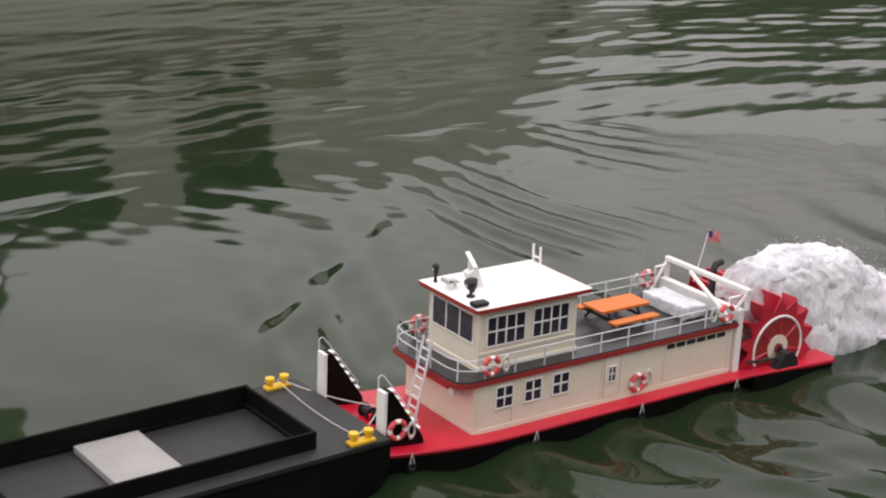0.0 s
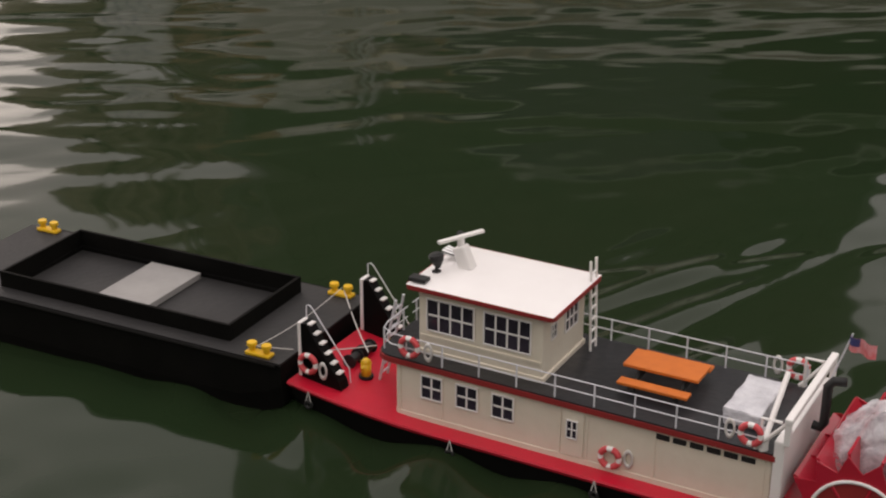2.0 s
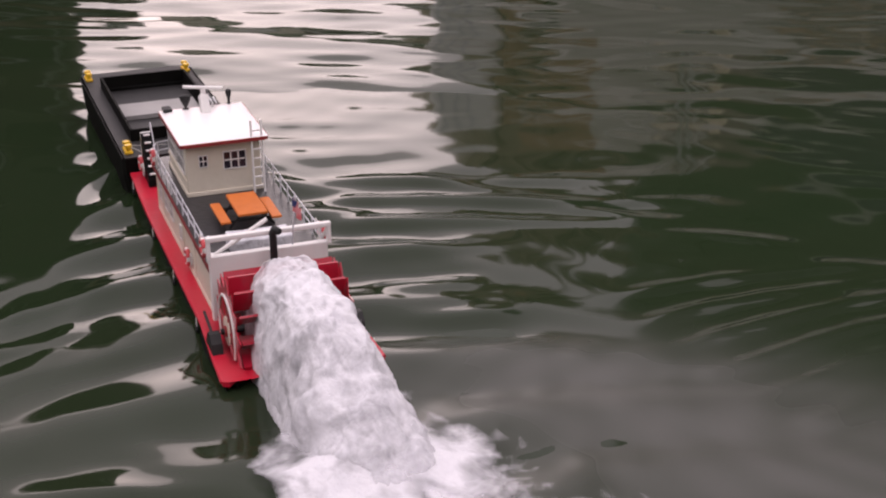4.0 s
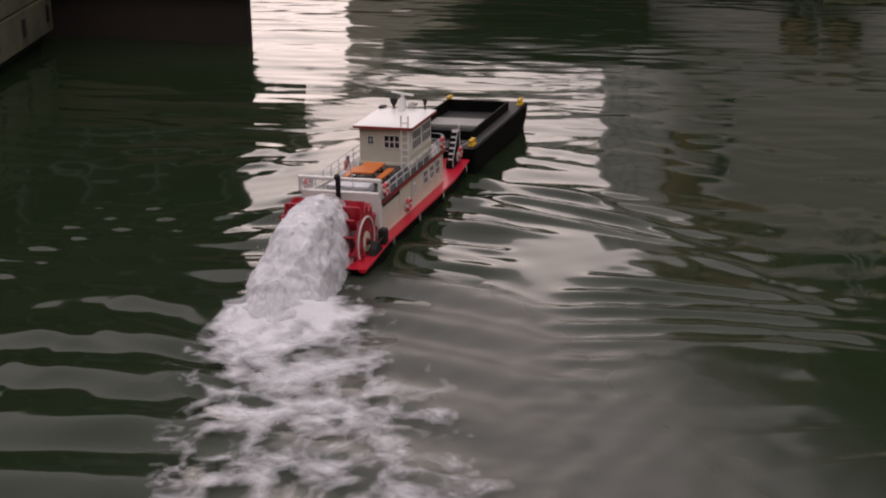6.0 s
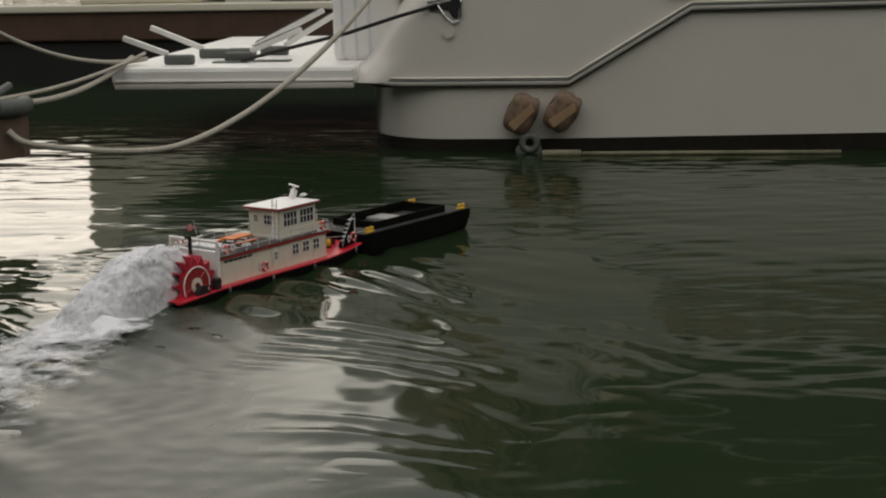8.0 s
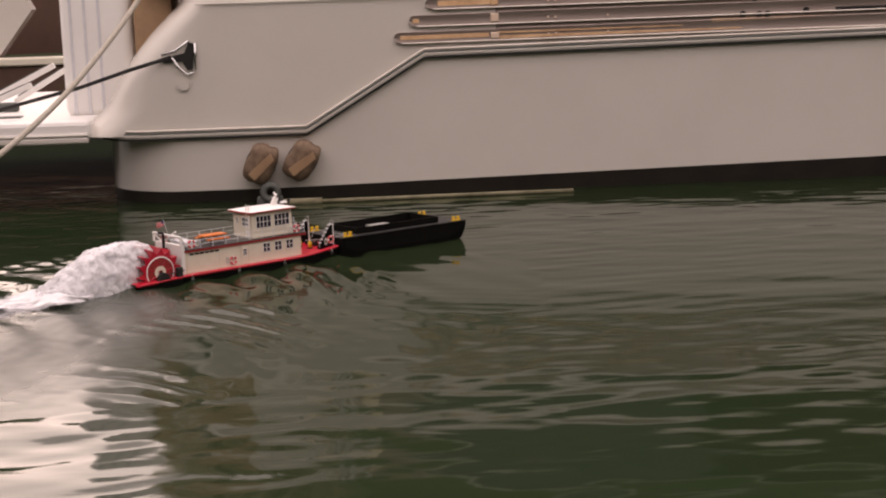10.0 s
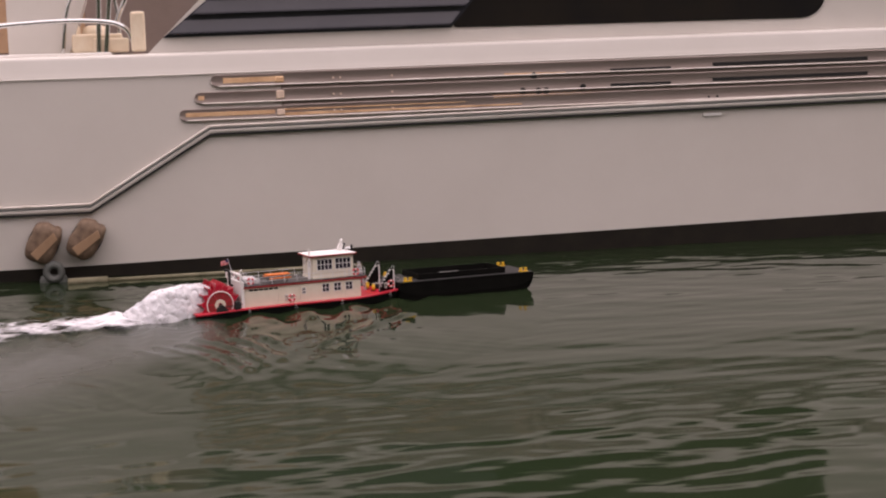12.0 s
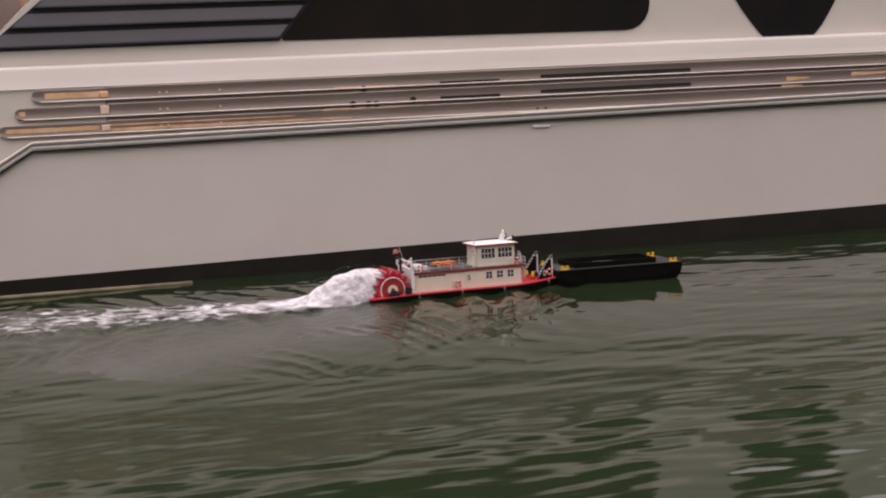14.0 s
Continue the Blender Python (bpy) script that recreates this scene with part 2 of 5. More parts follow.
def water_material():
    m = material("green harbour water", (0.012, 0.0235, 0.0095), 0.06, second=(0.018, 0.0255, 0.012), scale=0.6, amount=0.8, ior=1.25)
    n, l = m.node_tree.nodes, m.node_tree.links
    b = n["Principled BSDF"]
    tc = n.new("ShaderNodeTexCoord")
    height = None
    # a light breeze ruffles the middle of the basin more than its near edge and the lee of the yacht
    xyz = n.new("ShaderNodeSeparateXYZ")
    l.new(tc.outputs["Object"], xyz.inputs[0])
    across = n.new("ShaderNodeMapRange")
    across.inputs["From Max"].default_value = 12.0
    l.new(xyz.outputs["Y"], across.inputs["Value"])
    breeze = n.new("ShaderNodeValToRGB")
    stops = breeze.color_ramp.elements
    for e, (at, v) in zip([stops[0], stops[1]] + [stops.new(0.5), stops.new(0.6)], ((0.30, 0.10), (0.78, 0.22), (0.47, 0.42), (0.58, 0.42))):
        e.position, e.color = at, (v, v, v, 1)
    l.new(across.outputs["Result"], breeze.inputs["Fac"])
    for s, d, stretch in ((3.0, 0.009, 0.35), (8.0, 0.0030, 0.45)):
        mp = n.new("ShaderNodeMapping")
        mp.inputs["Scale"].default_value = (s * stretch, s, s)
        mp.inputs["Rotation"].default_value = (0, 0, 0.2)
        no = n.new("ShaderNodeTexNoise")
        no.inputs["Scale"].default_value = 1.0
        no.inputs["Detail"].default_value = 1.0
        no.inputs["Distortion"].default_value = 0.5
        l.new(tc.outputs["Object"], mp.inputs["Vector"])
        l.new(mp.outputs["Vector"], no.inputs["Vector"])
        bp = n.new("ShaderNodeBump")
        l.new(breeze.outputs["Color"], bp.inputs["Strength"])
        bp.inputs["Distance"].default_value = d
        l.new(no.outputs["Fac"], bp.inputs["Height"])
        if height:
            l.new(height.outputs["Normal"], bp.inputs["Normal"])
        height = bp
    l.new(height.outputs["Normal"], b.inputs["Normal"])
    # bubbles and the finest ripples dull the water that the wheel has churned
    churned = n.new("ShaderNodeVertexColor")
    churned.layer_name = "churned"
    dull = n.new("ShaderNodeMapRange")
    dull.inputs["To Min"].default_value = 0.06
    dull.inputs["To Max"].default_value = 0.42
    l.new(churned.outputs["Color"], dull.inputs["Value"])
    l.new(dull.outputs["Result"], b.inputs["Roughness"])
    # fine bubbles make that water paler
    clear = b.inputs["Base Color"].links[0].from_socket
    pale = n.new("ShaderNodeMix")
    pale.data_type = 'RGBA'
    pale.inputs["B"].default_value = (0.092, 0.094, 0.085, 1)
    l.new(clear, pale.inputs["A"])
    l.new(churned.outputs["Color"], pale.inputs["Factor"])
    l.new(pale.outputs["Result"], b.inputs["Base Color"])
    return m


WATER = water_material()


def foam_material(name, low, high, scale, bump, lace=0.0):
    """White froth, open where a noise is low."""
    m = material(name, (0.77, 0.76, 0.79), 0.75, second=(0.56, 0.56, 0.60), scale=18, amount=0.6, bump=bump, bump_scale=80)
    n, l = m.node_tree.nodes, m.node_tree.links
    b = n["Principled BSDF"]
    tc = n.new("ShaderNodeTexCoord")
    info = n.new("ShaderNodeObjectInfo")
    off = n.new("ShaderNodeVectorMath")
    off.operation = 'MULTIPLY_ADD'
    off.inputs[1].default_value = (37, 19, 11)
    l.new(info.outputs["Random"], off.inputs[0])
    l.new(tc.outputs["Object"], off.inputs[2])
    total = None
    for s, w in ((scale, 0.74), (scale * 2.6, 0.26)):
        no = n.new("ShaderNodeTexNoise")
        no.inputs["Scale"].default_value = s
        no.inputs["Detail"].default_value = 4
        no.inputs["Roughness"].default_value = 0.6
        no.inputs["Distortion"].default_value = 0.6
        l.new(off.outputs[0], no.inputs["Vector"])
        mu = n.new("ShaderNodeMath")
        mu.operation = 'MULTIPLY_ADD'
        mu.inputs[1].default_value = w
        l.new(no.outputs["Fac"], mu.inputs[0])
        if total is None:
            at = n.new("ShaderNodeVertexColor")
            at.layer_name = "cover"
            l.new(at.outputs["Color"], mu.inputs[2])
        else:
            l.new(total.outputs[0], mu.inputs[2])
        total = mu
    if lace:
        # a web of thin white ridges between open cells
        web = n.new("ShaderNodeTexVoronoi")
        web.feature = 'DISTANCE_TO_EDGE'
        web.inputs["Scale"].default_value = 5.0
        warp = n.new("ShaderNodeTexNoise")
        warp.inputs["Scale"].default_value = 5.0
        warp.inputs["Detail"].default_value = 3
        l.new(off.outputs[0], warp.inputs["Vector"])
        bent = n.new("ShaderNodeVectorMath")
        bent.operation = 'MULTIPLY_ADD'
        bent.inputs[1].default_value = (0.22, 0.22, 0.22)
        l.new(warp.outputs["Color"], bent.inputs[0])
        l.new(off.outputs[0], bent.inputs[2])
        l.new(bent.outputs[0], web.inputs["Vector"])
        ridge = n.new("ShaderNodeMapRange")
        ridge.inputs["From Min"].default_value = 0.0
        ridge.inputs["From Max"].default_value = 0.32
        ridge.inputs["To Min"].default_value = lace * 0.55
        ridge.inputs["To Max"].default_value = -lace * 0.45
        l.new(web.outputs["Distance"], ridge.inputs["Value"])
        add = n.new("ShaderNodeMath")
        l.new(total.outputs[0], add.inputs[0])
        l.new(ridge.outputs["Result"], add.inputs[1])
        total = add
    mr = n.new("ShaderNodeMapRange")
    mr.inputs["From Min"].default_value = low
    mr.inputs["From Max"].default_value = high
    l.new(total.outputs[0], mr.inputs["Value"])
    l.new(mr.outputs["Result"], b.inputs["Alpha"])
    return m


FOAM = foam_material("white wake froth", 1.02, 1.32, 4.6, 0.6, 0.20)
SPRAY = foam_material("white churned spray", 0.86, 1.28, 12.0, 0.3)
for m in (FOAM, SPRAY):
    shader = m.node_tree.nodes["Principled BSDF"]
    shader.inputs["Subsurface Weight"].default_value = 0.5
    shader.inputs["Subsurface Radius"].default_value = (1.0, 1.0, 1.0)
    shader.inputs["Subsurface Scale"].default_value = 0.02
DROPS = material("white water drops", (0.84, 0.83, 0.86), 0.35, second=(0.7, 0.7, 0.74), scale=60)


# ---- mesh helpers ----
def part(name, bm, mat, parent=None, label="", smooth=False):
    me = bpy.data.meshes.new(name)
    bmesh.ops.recalc_face_normals(bm, faces=bm.faces)
    bm.to_mesh(me)
    bm.free()
    me.materials.append(mat)
    if smooth:
        for p in me.polygons:
            p.use_smooth = True
    ob = new(name, me)
    if parent is not None:
        ob.parent = parent
    if label:
        ob["label"] = label
    return ob


def thing(name, label, category, group="", kind=""):
    return tagged(new(name), label, category, group, kind)


def box(bm, x0, x1, y0, y1, z0, z1, bevel=0.0, m=None):
    r = bmesh.ops.create_cube(bm, size=1)
    v = r["verts"]
    bmesh.ops.scale(bm, vec=(x1 - x0, y1 - y0, z1 - z0), verts=v)
    bmesh.ops.translate(bm, vec=((x0 + x1) / 2, (y0 + y1) / 2, (z0 + z1) / 2), verts=v)
    if bevel:
        e = list({e for q in v for e in q.link_edges})
        v = bmesh.ops.bevel(bm, geom=e, offset=bevel, segments=2, affect='EDGES', profile=0.5)["verts"]
    if m is not None:
        bmesh.ops.transform(bm, matrix=m, verts=v)
    return bm


def rod(bm, a, b, r, seg=8, r2=None):
    a, b = Vector(a), Vector(b)
    d = b - a
    res = bmesh.ops.create_cone(bm, cap_ends=True, segments=seg, radius1=r, radius2=r if r2 is None else r2, depth=d.length)
    q = d.to_track_quat("Z", "Y").to_matrix().to_4x4()
    bmesh.ops.transform(bm, matrix=Matrix.Translation((a + b) / 2) @ q, verts=res["verts"])
    return bm


def tube(bm, pts, r, seg=6):
    """A bent pipe through pts."""
    pts = [Vector(p) for p in pts]
    rings = []
    for i, p in enumerate(pts):
        d = (pts[min(i + 1, len(pts) - 1)] - pts[max(i - 1, 0)]).normalized()
        side = d.cross(Vector((0, 0, 1)))
        if side.length < 1e-3:
            side = Vector((1, 0, 0))
        side.normalize()
        up = side.cross(d)
        rings.append([bm.verts.new(p + r * (math.cos(2 * math.pi * k / seg) * side + math.sin(2 * math.pi * k / seg) * up)) for k in range(seg)])
    for a, b in zip(rings, rings[1:]):
        for k in range(seg):
            bm.faces.new((a[k], a[(k + 1) % seg], b[(k + 1) % seg], b[k]))
    bm.faces.new(rings[0][::-1])
    bm.faces.new(rings[-1])
    return bm


def ring(bm, c, axis, R, r, seg=24, sub=8, a0=0.0, a1=2 * math.pi, stretch=1.0):
    """A torus, or an arc of one, about an axis."""
    q = Vector(axis).to_track_quat("Z", "Y").to_matrix()
    full = abs(a1 - a0 - 2 * math.pi) < 1e-6
    rows = []
    for i in range(seg if full else seg + 1):
        a = a0 + (a1 - a0) * i / seg
        row = []
        for k in range(sub):
            b = 2 * math.pi * k / sub
            p = Vector(((R + r * math.cos(b)) * math.cos(a), stretch * (R + r * math.cos(b)) * math.sin(a), r * math.sin(b)))
            row.append(bm.verts.new(Vector(c) + q @ p))
        rows.append(row)
    pairs = list(zip(rows, rows[1:] + rows[:1])) if full else list(zip(rows, rows[1:]))
    for a, b in pairs:
        for k in range(sub):
            bm.faces.new((a[k], a[(k + 1) % sub], b[(k + 1) % sub], b[k]))
    if not full:
        bm.faces.new(rows[0][::-1])
        bm.faces.new(rows[-1])
    return bm


def prism(bm, poly, axis, a, b):
    """A polygon pushed from a to b along an axis (0 x, 1 y, 2 z)."""
    def put(p, w):
        c = list(p)
        c.insert(axis, w)
        return bm.verts.new(c)
    lo = [put(p, a) for p in poly]
    hi = [put(p, b) for p in poly]
    bm.faces.new(lo[::-1])
    bm.faces.new(hi)
    k = len(poly)
    for i in range(k):
        bm.faces.new((lo[i], lo[(i + 1) % k], hi[(i + 1) % k], hi[i]))
    return bm


def plate(bm, outline, top, thick):
    """A plate with an outline in plan; top is a height or a function of x."""
    f = top if callable(top) else (lambda x: top)
    hi = [bm.verts.new((x, y, f(x))) for x, y in outline]
    lo = [bm.verts.new((x, y, f(x) - thick)) for x, y in outline]
    k = len(outline)
    faces = [bm.faces.new(hi), bm.faces.new(lo[::-1])]
    for i in range(k):
        bm.faces.new((lo[i], lo[(i + 1) % k], hi[(i + 1) % k], hi[i]))
    bmesh.ops.triangulate(bm, faces=faces)
    return bm


def sheet(bm, rows):
    """Quads through a grid of points."""
    g = [[bm.verts.new(p) for p in r] for r in rows]
    for a, b in zip(g, g[1:]):
        for i in range(len(a) - 1):
            bm.faces.new((a[i], a[i + 1], b[i + 1], b[i]))
    return bm


def BM():
    return bmesh.new()


# ---- water ----
def wave_height(x, y):
    """Ripples on the basin: slanting swells in patches; the short ones lie down near the viewer's quay."""
    rng = np.random.default_rng(7)
    h = np.zeros_like(x)
    open_water = 0.22 + 0.78 / (1 + np.exp(-np.clip((y - 5.0) / 0.35, -50, 50)))
    for k in range(52):
        lam = 0.17 * (10 ** (rng.random() * 1.0))
        ang = rng.normal(1.45, 0.36)
        kx, ky = math.cos(ang) * 2 * math.pi / lam, math.sin(ang) * 2 * math.pi / lam
        patch = np.clip(0.30 + 0.70 * np.sin(x * rng.uniform(-0.8, 0.8) + y * rng.uniform(-0.8, 0.8) + rng.uniform(0, 6)), 0, 1)
        part_of = open_water if lam < 0.55 else 0.55 + 0.45 * open_water
        h += 0.00156 * lam ** 0.55 * patch * part_of * np.sin(kx * x + ky * y + rng.uniform(0, 6.28) + 1.1 * np.sin(x * 0.8 + y * 0.5 + k))
    # the lee of the yacht's forward end
    return h * (1 - 0.42 / (1 + np.exp(-np.clip((x - 1.6) / 0.5, -50, 50))))


def grid_mesh(name, xs, ys, z, mat):
    nx, ny = len(xs), len(ys)
    X, Y = np.meshgrid(xs, ys)
    verts = np.stack([X, Y, z(X, Y)], -1).reshape(-1, 3)
    i = (np.arange(ny - 1)[:, None] * nx + np.arange(nx - 1)[None, :]).ravel()
    quads = np.stack([i, i + 1, i + nx + 1, i + nx], 1)
    me = bpy.data.meshes.new(name)
    me.vertices.add(len(verts))
    me.vertices.foreach_set("co", verts.ravel())
    me.loops.add(quads.size)
    me.loops.foreach_set("vertex_index", quads.ravel())
    me.polygons.add(len(quads))
    me.polygons.foreach_set("loop_start", np.arange(0, quads.size, 4))
    me.polygons.foreach_set("use_smooth", np.ones(len(quads), dtype=bool))
    me.update(calc_edges=True)
    me.validate()
    me.materials.append(mat)
    return new(name, me)


def axis_steps(lo, hi, far_lo, far_hi, step):
    mid = np.arange(lo, hi + step / 2, step)
    a = lo - np.geomspace(step, lo - far_lo, 40)[::-1]
    b = hi + np.geomspace(step, far_hi - hi, 40)
    return np.concatenate([a, mid, b])


def build_water():
    def z(X, Y):
        fade = np.clip((26 - np.hypot(X, Y - 6)) / 8, 0, 1)
        calm = 1.15 - 0.65 / (1 + np.exp(np.clip((X - 4.0) / 0.6, -50, 50))) / (1 + np.exp(np.clip(-(Y - 7.2) / 0.8, -50, 50)))
        calm = calm * (1 - 0.6 * np.exp(-((X - 0.8) / 1.7) ** 2 - ((Y - 5.9) / 1.9) ** 2))
        calm = calm * (1 + 0.35 / (1 + np.exp(-np.clip((X - 3.2) / 0.4, -50, 50))) / (1 + np.exp(np.clip((Y - 8.5) / 0.5, -50, 50))))
        return wave_height(X, Y) * fade * calm
    w = grid_mesh("water", axis_steps(-8, 11, -900, 900, 0.035), axis_steps(1.2, 14, -900, 900, 0.035), z, WATER)
    tagged(w, "dark green rippled harbour water with grey sky reflections", "water", kind="structure")


build_water()


# ---- the pushed tow: towboat ----
def deck_z(x):
    return 0.062 + 0.032 * min(max((x - 0.08) / 0.33, 0), 1) ** 1.6 - 0.012 * min(max((-x - 0.7) / 0.38, 0), 1)


UD = 0.208      # height of the upper deck


def frame_ring(bm, xi, zi, xo, zo, y0, y1):
    """A rectangular frame in one piece."""
    def loop(x, z, y):
        return [bm.verts.new(q) for q in ((-x, y, -z), (x, y, -z), (x, y, z), (-x, y, z))]
    a, b, c, d = loop(xo, zo, y0), loop(xo, zo, y1), loop(xi, zi, y1), loop(xi, zi, y0)
    for p, q in ((a, b), (b, c), (c, d), (d, a)):
        for i in range(4):
            bm.faces.new((p[i], p[(i + 1) % 4], q[(i + 1) % 4], q[i]))
    return bm


def window(parent, w, h, nx, ny, m, bar=0.0035):
    """A window with a proud frame, glazing bars and single panes; m puts its centre on the wall, its face along +y."""
    t = 0.004
    bm = frame_ring(BM(), w / 2 - bar * 0.4, h / 2 - bar * 0.4, w / 2 + bar * 0.45, h / 2 + bar * 0.45, -0.002, t)
    win = part("window", bm, WHITE, parent, "white-framed window with small dark panes")
    win.matrix_local = m
    for i in range(1, nx):
        x = -w / 2 + w * i / nx
        part("glazing_bar", box(BM(), x - bar * 0.55, x + bar * 0.55, -0.002, t - 0.0008, -h / 2 + bar, h / 2 - bar), WHITE, win)
    for k in range(1, ny):
        z = -h / 2 + h * k / ny
        part("glazing_bar", box(BM(), -w / 2 + bar, w / 2 - bar, -0.002, t - 0.0012, z - bar * 0.55, z + bar * 0.55), WHITE, win)
    for i in range(nx):
        for k in range(ny):
            bm = BM()
            x0, x1 = -w / 2 + w * i / nx, -w / 2 + w * (i + 1) / nx
            z0, z1 = -h / 2 + h * k / ny, -h / 2 + h * (k + 1) / ny
            box(bm, x0, x1, 0.0002, 0.0012, z0, z1)
            part("pane", bm, GLASS, win)
    return win


def wall_m(x, y, z, face):
    """On the wall that faces +y (90), -y (270), +x (0) or -x (180)."""
    return pose(x, y, z, 0, 0, face - 90)


def lifebuoy(parent, x, y, z, face, R=0.021):
    m = pose(x, y, z, 0, 0, face - 90)
    bm = ring(BM(), (0, 0, 0), (0, 1, 0), R, 0.0062, 24, 8)
    b = part("lifebuoy", bm, WHITE, parent, "white lifebuoy with red bands", True)
    b.matrix_local = m
    for k in range(4):
        a = math.pi / 4 + k * math.pi / 2
        bm = ring(BM(), (0, 0, 0), (0, 1, 0), R, 0.0068, 8, 8, a - 0.52, a + 0.52)
        part("band", bm, BUOYRED, b, "red band", True)
    return b


def rope_loop(parent, x, y, z, face):
    bm = ring(BM(), (0, 0, 0), (0, 1, 0), 0.009, 0.0028, 18, 6, stretch=2.0)
    o = part("rope_coil", bm, CORD, parent, "white coiled line hung up", True)
    o.matrix_local = pose(x, y, z, 0, 0, face - 90)


def capsule(bm, x, y, z0, z1, r):
    rod(bm, (x, y, z0), (x, y, z1 - r), r, 14)
    s = bmesh.ops.create_uvsphere(bm, u_segments=14, v_segments=8, radius=r)
    bmesh.ops.translate(bm, vec=(x, y, z1 - r), verts=s["verts"])


def build_towboat():
    tow = thing("towboat", "cream and red model sternwheel towboat on the water", "model boat")
    # hull
    st = [(-0.76, 0.165, -0.03), (-0.7, 0.186, -0.05), (-0.3, 0.188, -0.06), (0.1, 0.188, -0.06), (0.28, 0.187, -0.04), (0.36, 0.186, -0.01), (0.412, 0.184, 0.03)]
    bm = BM()
    rows = []
    for x, hb, zb in st:
        zt = deck_z(x) - 0.012
        rows.append([(x, -hb, zt), (x, -hb + 0.004, (zt + zb) / 2), (x, -hb + 0.02, zb), (x, hb - 0.02, zb), (x, hb - 0.004, (zt + zb) / 2), (x, hb, zt)])
    sheet(bm, rows)
    bm.verts.ensure_lookup_table()
    n = 6
    bm.faces.new([bm.verts[i] for i in range(n)])
    bm.faces.new([bm.verts[len(rows) * n - n + i] for i in range(n)])
    part("hull", bm, BLACK, tow, "black painted hull")
    for s in (-1, 1):
        bm = BM()
        rows = []
        for x in (-0.762, -0.85, -0.95, -1.05, -1.078):
            zt, zb = deck_z(x) - 0.012, -0.03 + 0.05 * max((-x - 0.9) / 0.18, 0)
            rows.append([(x, s * 0.168, zt), (x, s * 0.168, zb), (x, s * 0.196, zb), (x, s * 0.2, zt), (x, s * 0.168, zt)])
        sheet(bm, rows)
        part("stern_pontoon", bm, BLACK, tow, "black stern arm beside the wheel")
    # red main deck
    xs = [0.414, 0.35, 0.28, 0.2, 0.12, 0.05, -0.2, -0.45, -0.745]
    right = [(x, 0.190) for x in xs] + [(-0.9, 0.198), (-1.0, 0.204), (-1.075, 0.206), (-1.082, 0.19), (-1.06, 0.168), (-0.9, 0.166), (-0.765, 0.166)]
    outline = right + [(x, -y) for x, y in reversed(right)]
    part("main_deck", plate(BM(), outline, deck_z, 0.013), RED, tow, "glossy red main deck")
    for s in (-1, 1):
        bm = BM()
        tube(bm, [(x, s * 0.191, deck_z(x) - 0.004) for x in xs] + [(-0.9, s * 0.199, deck_z(-0.9) - 0.004), (-1.07, s * 0.206, deck_z(-1.07) - 0.004)], 0.005, 6)
        part("rub_rail", bm, RED, tow, "red rubbing strake")
    # cabin
    bm = box(BM(), -0.717, 0.148, -0.149, 0.149, 0.048, UD - 0.012, 0.003)
    part("cabin", bm, CREAM, tow, "cream plank-sided cabin")
    bm = BM()
    for s in (-1, 1):
        box(bm, -0.712, 0.143, s * 0.1492 - 0.0018, s * 0.1492 + 0.0018, 0.056, 0.074)
    box(bm, 0.1468, 0.1498, -0.146, 0.146, 0.056, 0.076)
    part("skirting", bm, CREAM, tow)
    for s in (-1, 1):
        for x in (-0.702, 0.138, -0.255, -0.318, -0.47, 0.03):
            part("batten", box(BM(), x - 0.0025, x + 0.0025, s * 0.149 - 0.0022, s * 0.149 + 0.0022, 0.075, UD - 0.014), CREAM, tow)
    for s, f in ((1, 90), (-1, 270)):
        for x in (0.0565, -0.0315, -0.1195):
            window(tow, 0.052, 0.056, 2, 2, wall_m(x, s * 0.149, 0.148, f))
        part("door", box(BM(), -0.311, -0.262, s * 0.149 - 0.003, s * 0.149 + 0.003, 0.078, 0.19), CREAM, tow, "cream side door")
        window(tow, 0.024, 0.042, 2, 2, wall_m(-0.285, s * 0.152, 0.141, f), 0.0028)
        lifebuoy(tow, -0.375, s * 0.156, 0.1, f)
        rope_loop(tow, -0.415, s * 0.152, 0.105, f)
        for k in range(6):
            x = -0.487 - k * 0.0365
            bm = box(BM(), x - 0.0145, x + 0.0145, s * 0.149 - 0.002, s * 0.149 + 0.002, 0.171, 0.183)
            part("vent_slot", bm, RUBBER, tow, "dark ventilation slot")
    # bitts and winches before the cabin
    for y in (-0.055, 0.06):
        bm = BM()
        capsule(bm, 0.282, y, deck_z(0.28), deck_z(0.28) + 0.05, 0.0125)
        rod(bm, (0.282, y - 0.02, deck_z(0.28) + 0.03), (0.282, y + 0.02, deck_z(0.28) + 0.03), 0.004)
        bt = part("bitt", bm, YELLOW, tow, "yellow capsule-shaped bitt", True)
        part("collar", rod(BM(), (0.282, y, deck_z(0.28)), (0.282, y, deck_z(0.28) + 0.006), 0.018, 14), RUBBER, bt)
    for y in (-0.03, 0.03):
        bm = BM()
        rod(bm, (0.335, y - 0.018, deck_z(0.33) + 0.016), (0.335, y + 0.018, deck_z(0.33) + 0.016), 0.012, 14)
        rod(bm, (0.335, y - 0.02, deck_z(0.33) + 0.016), (0.335, y - 0.017, deck_z(0.33) + 0.016), 0.018, 14)
        rod(bm, (0.335, y + 0.017, deck_z(0.33) + 0.016), (0.335, y + 0.02, deck_z(0.33) + 0.016), 0.018, 14)
        part("winch", bm, RUBBER, tow, "dark cable winch")
    part("warning_light", rod(BM(), (0.345, 0.0, deck_z(0.34)), (0.345, 0.0, deck_z(0.34) + 0.02), 0.007, 12), RED, tow)
    # push knees
    for s in (-1, 1):
        zb = deck_z(0.4) - 0.004
        y0, y1 = s * 0.137 - 0.017, s * 0.137 + 0.017
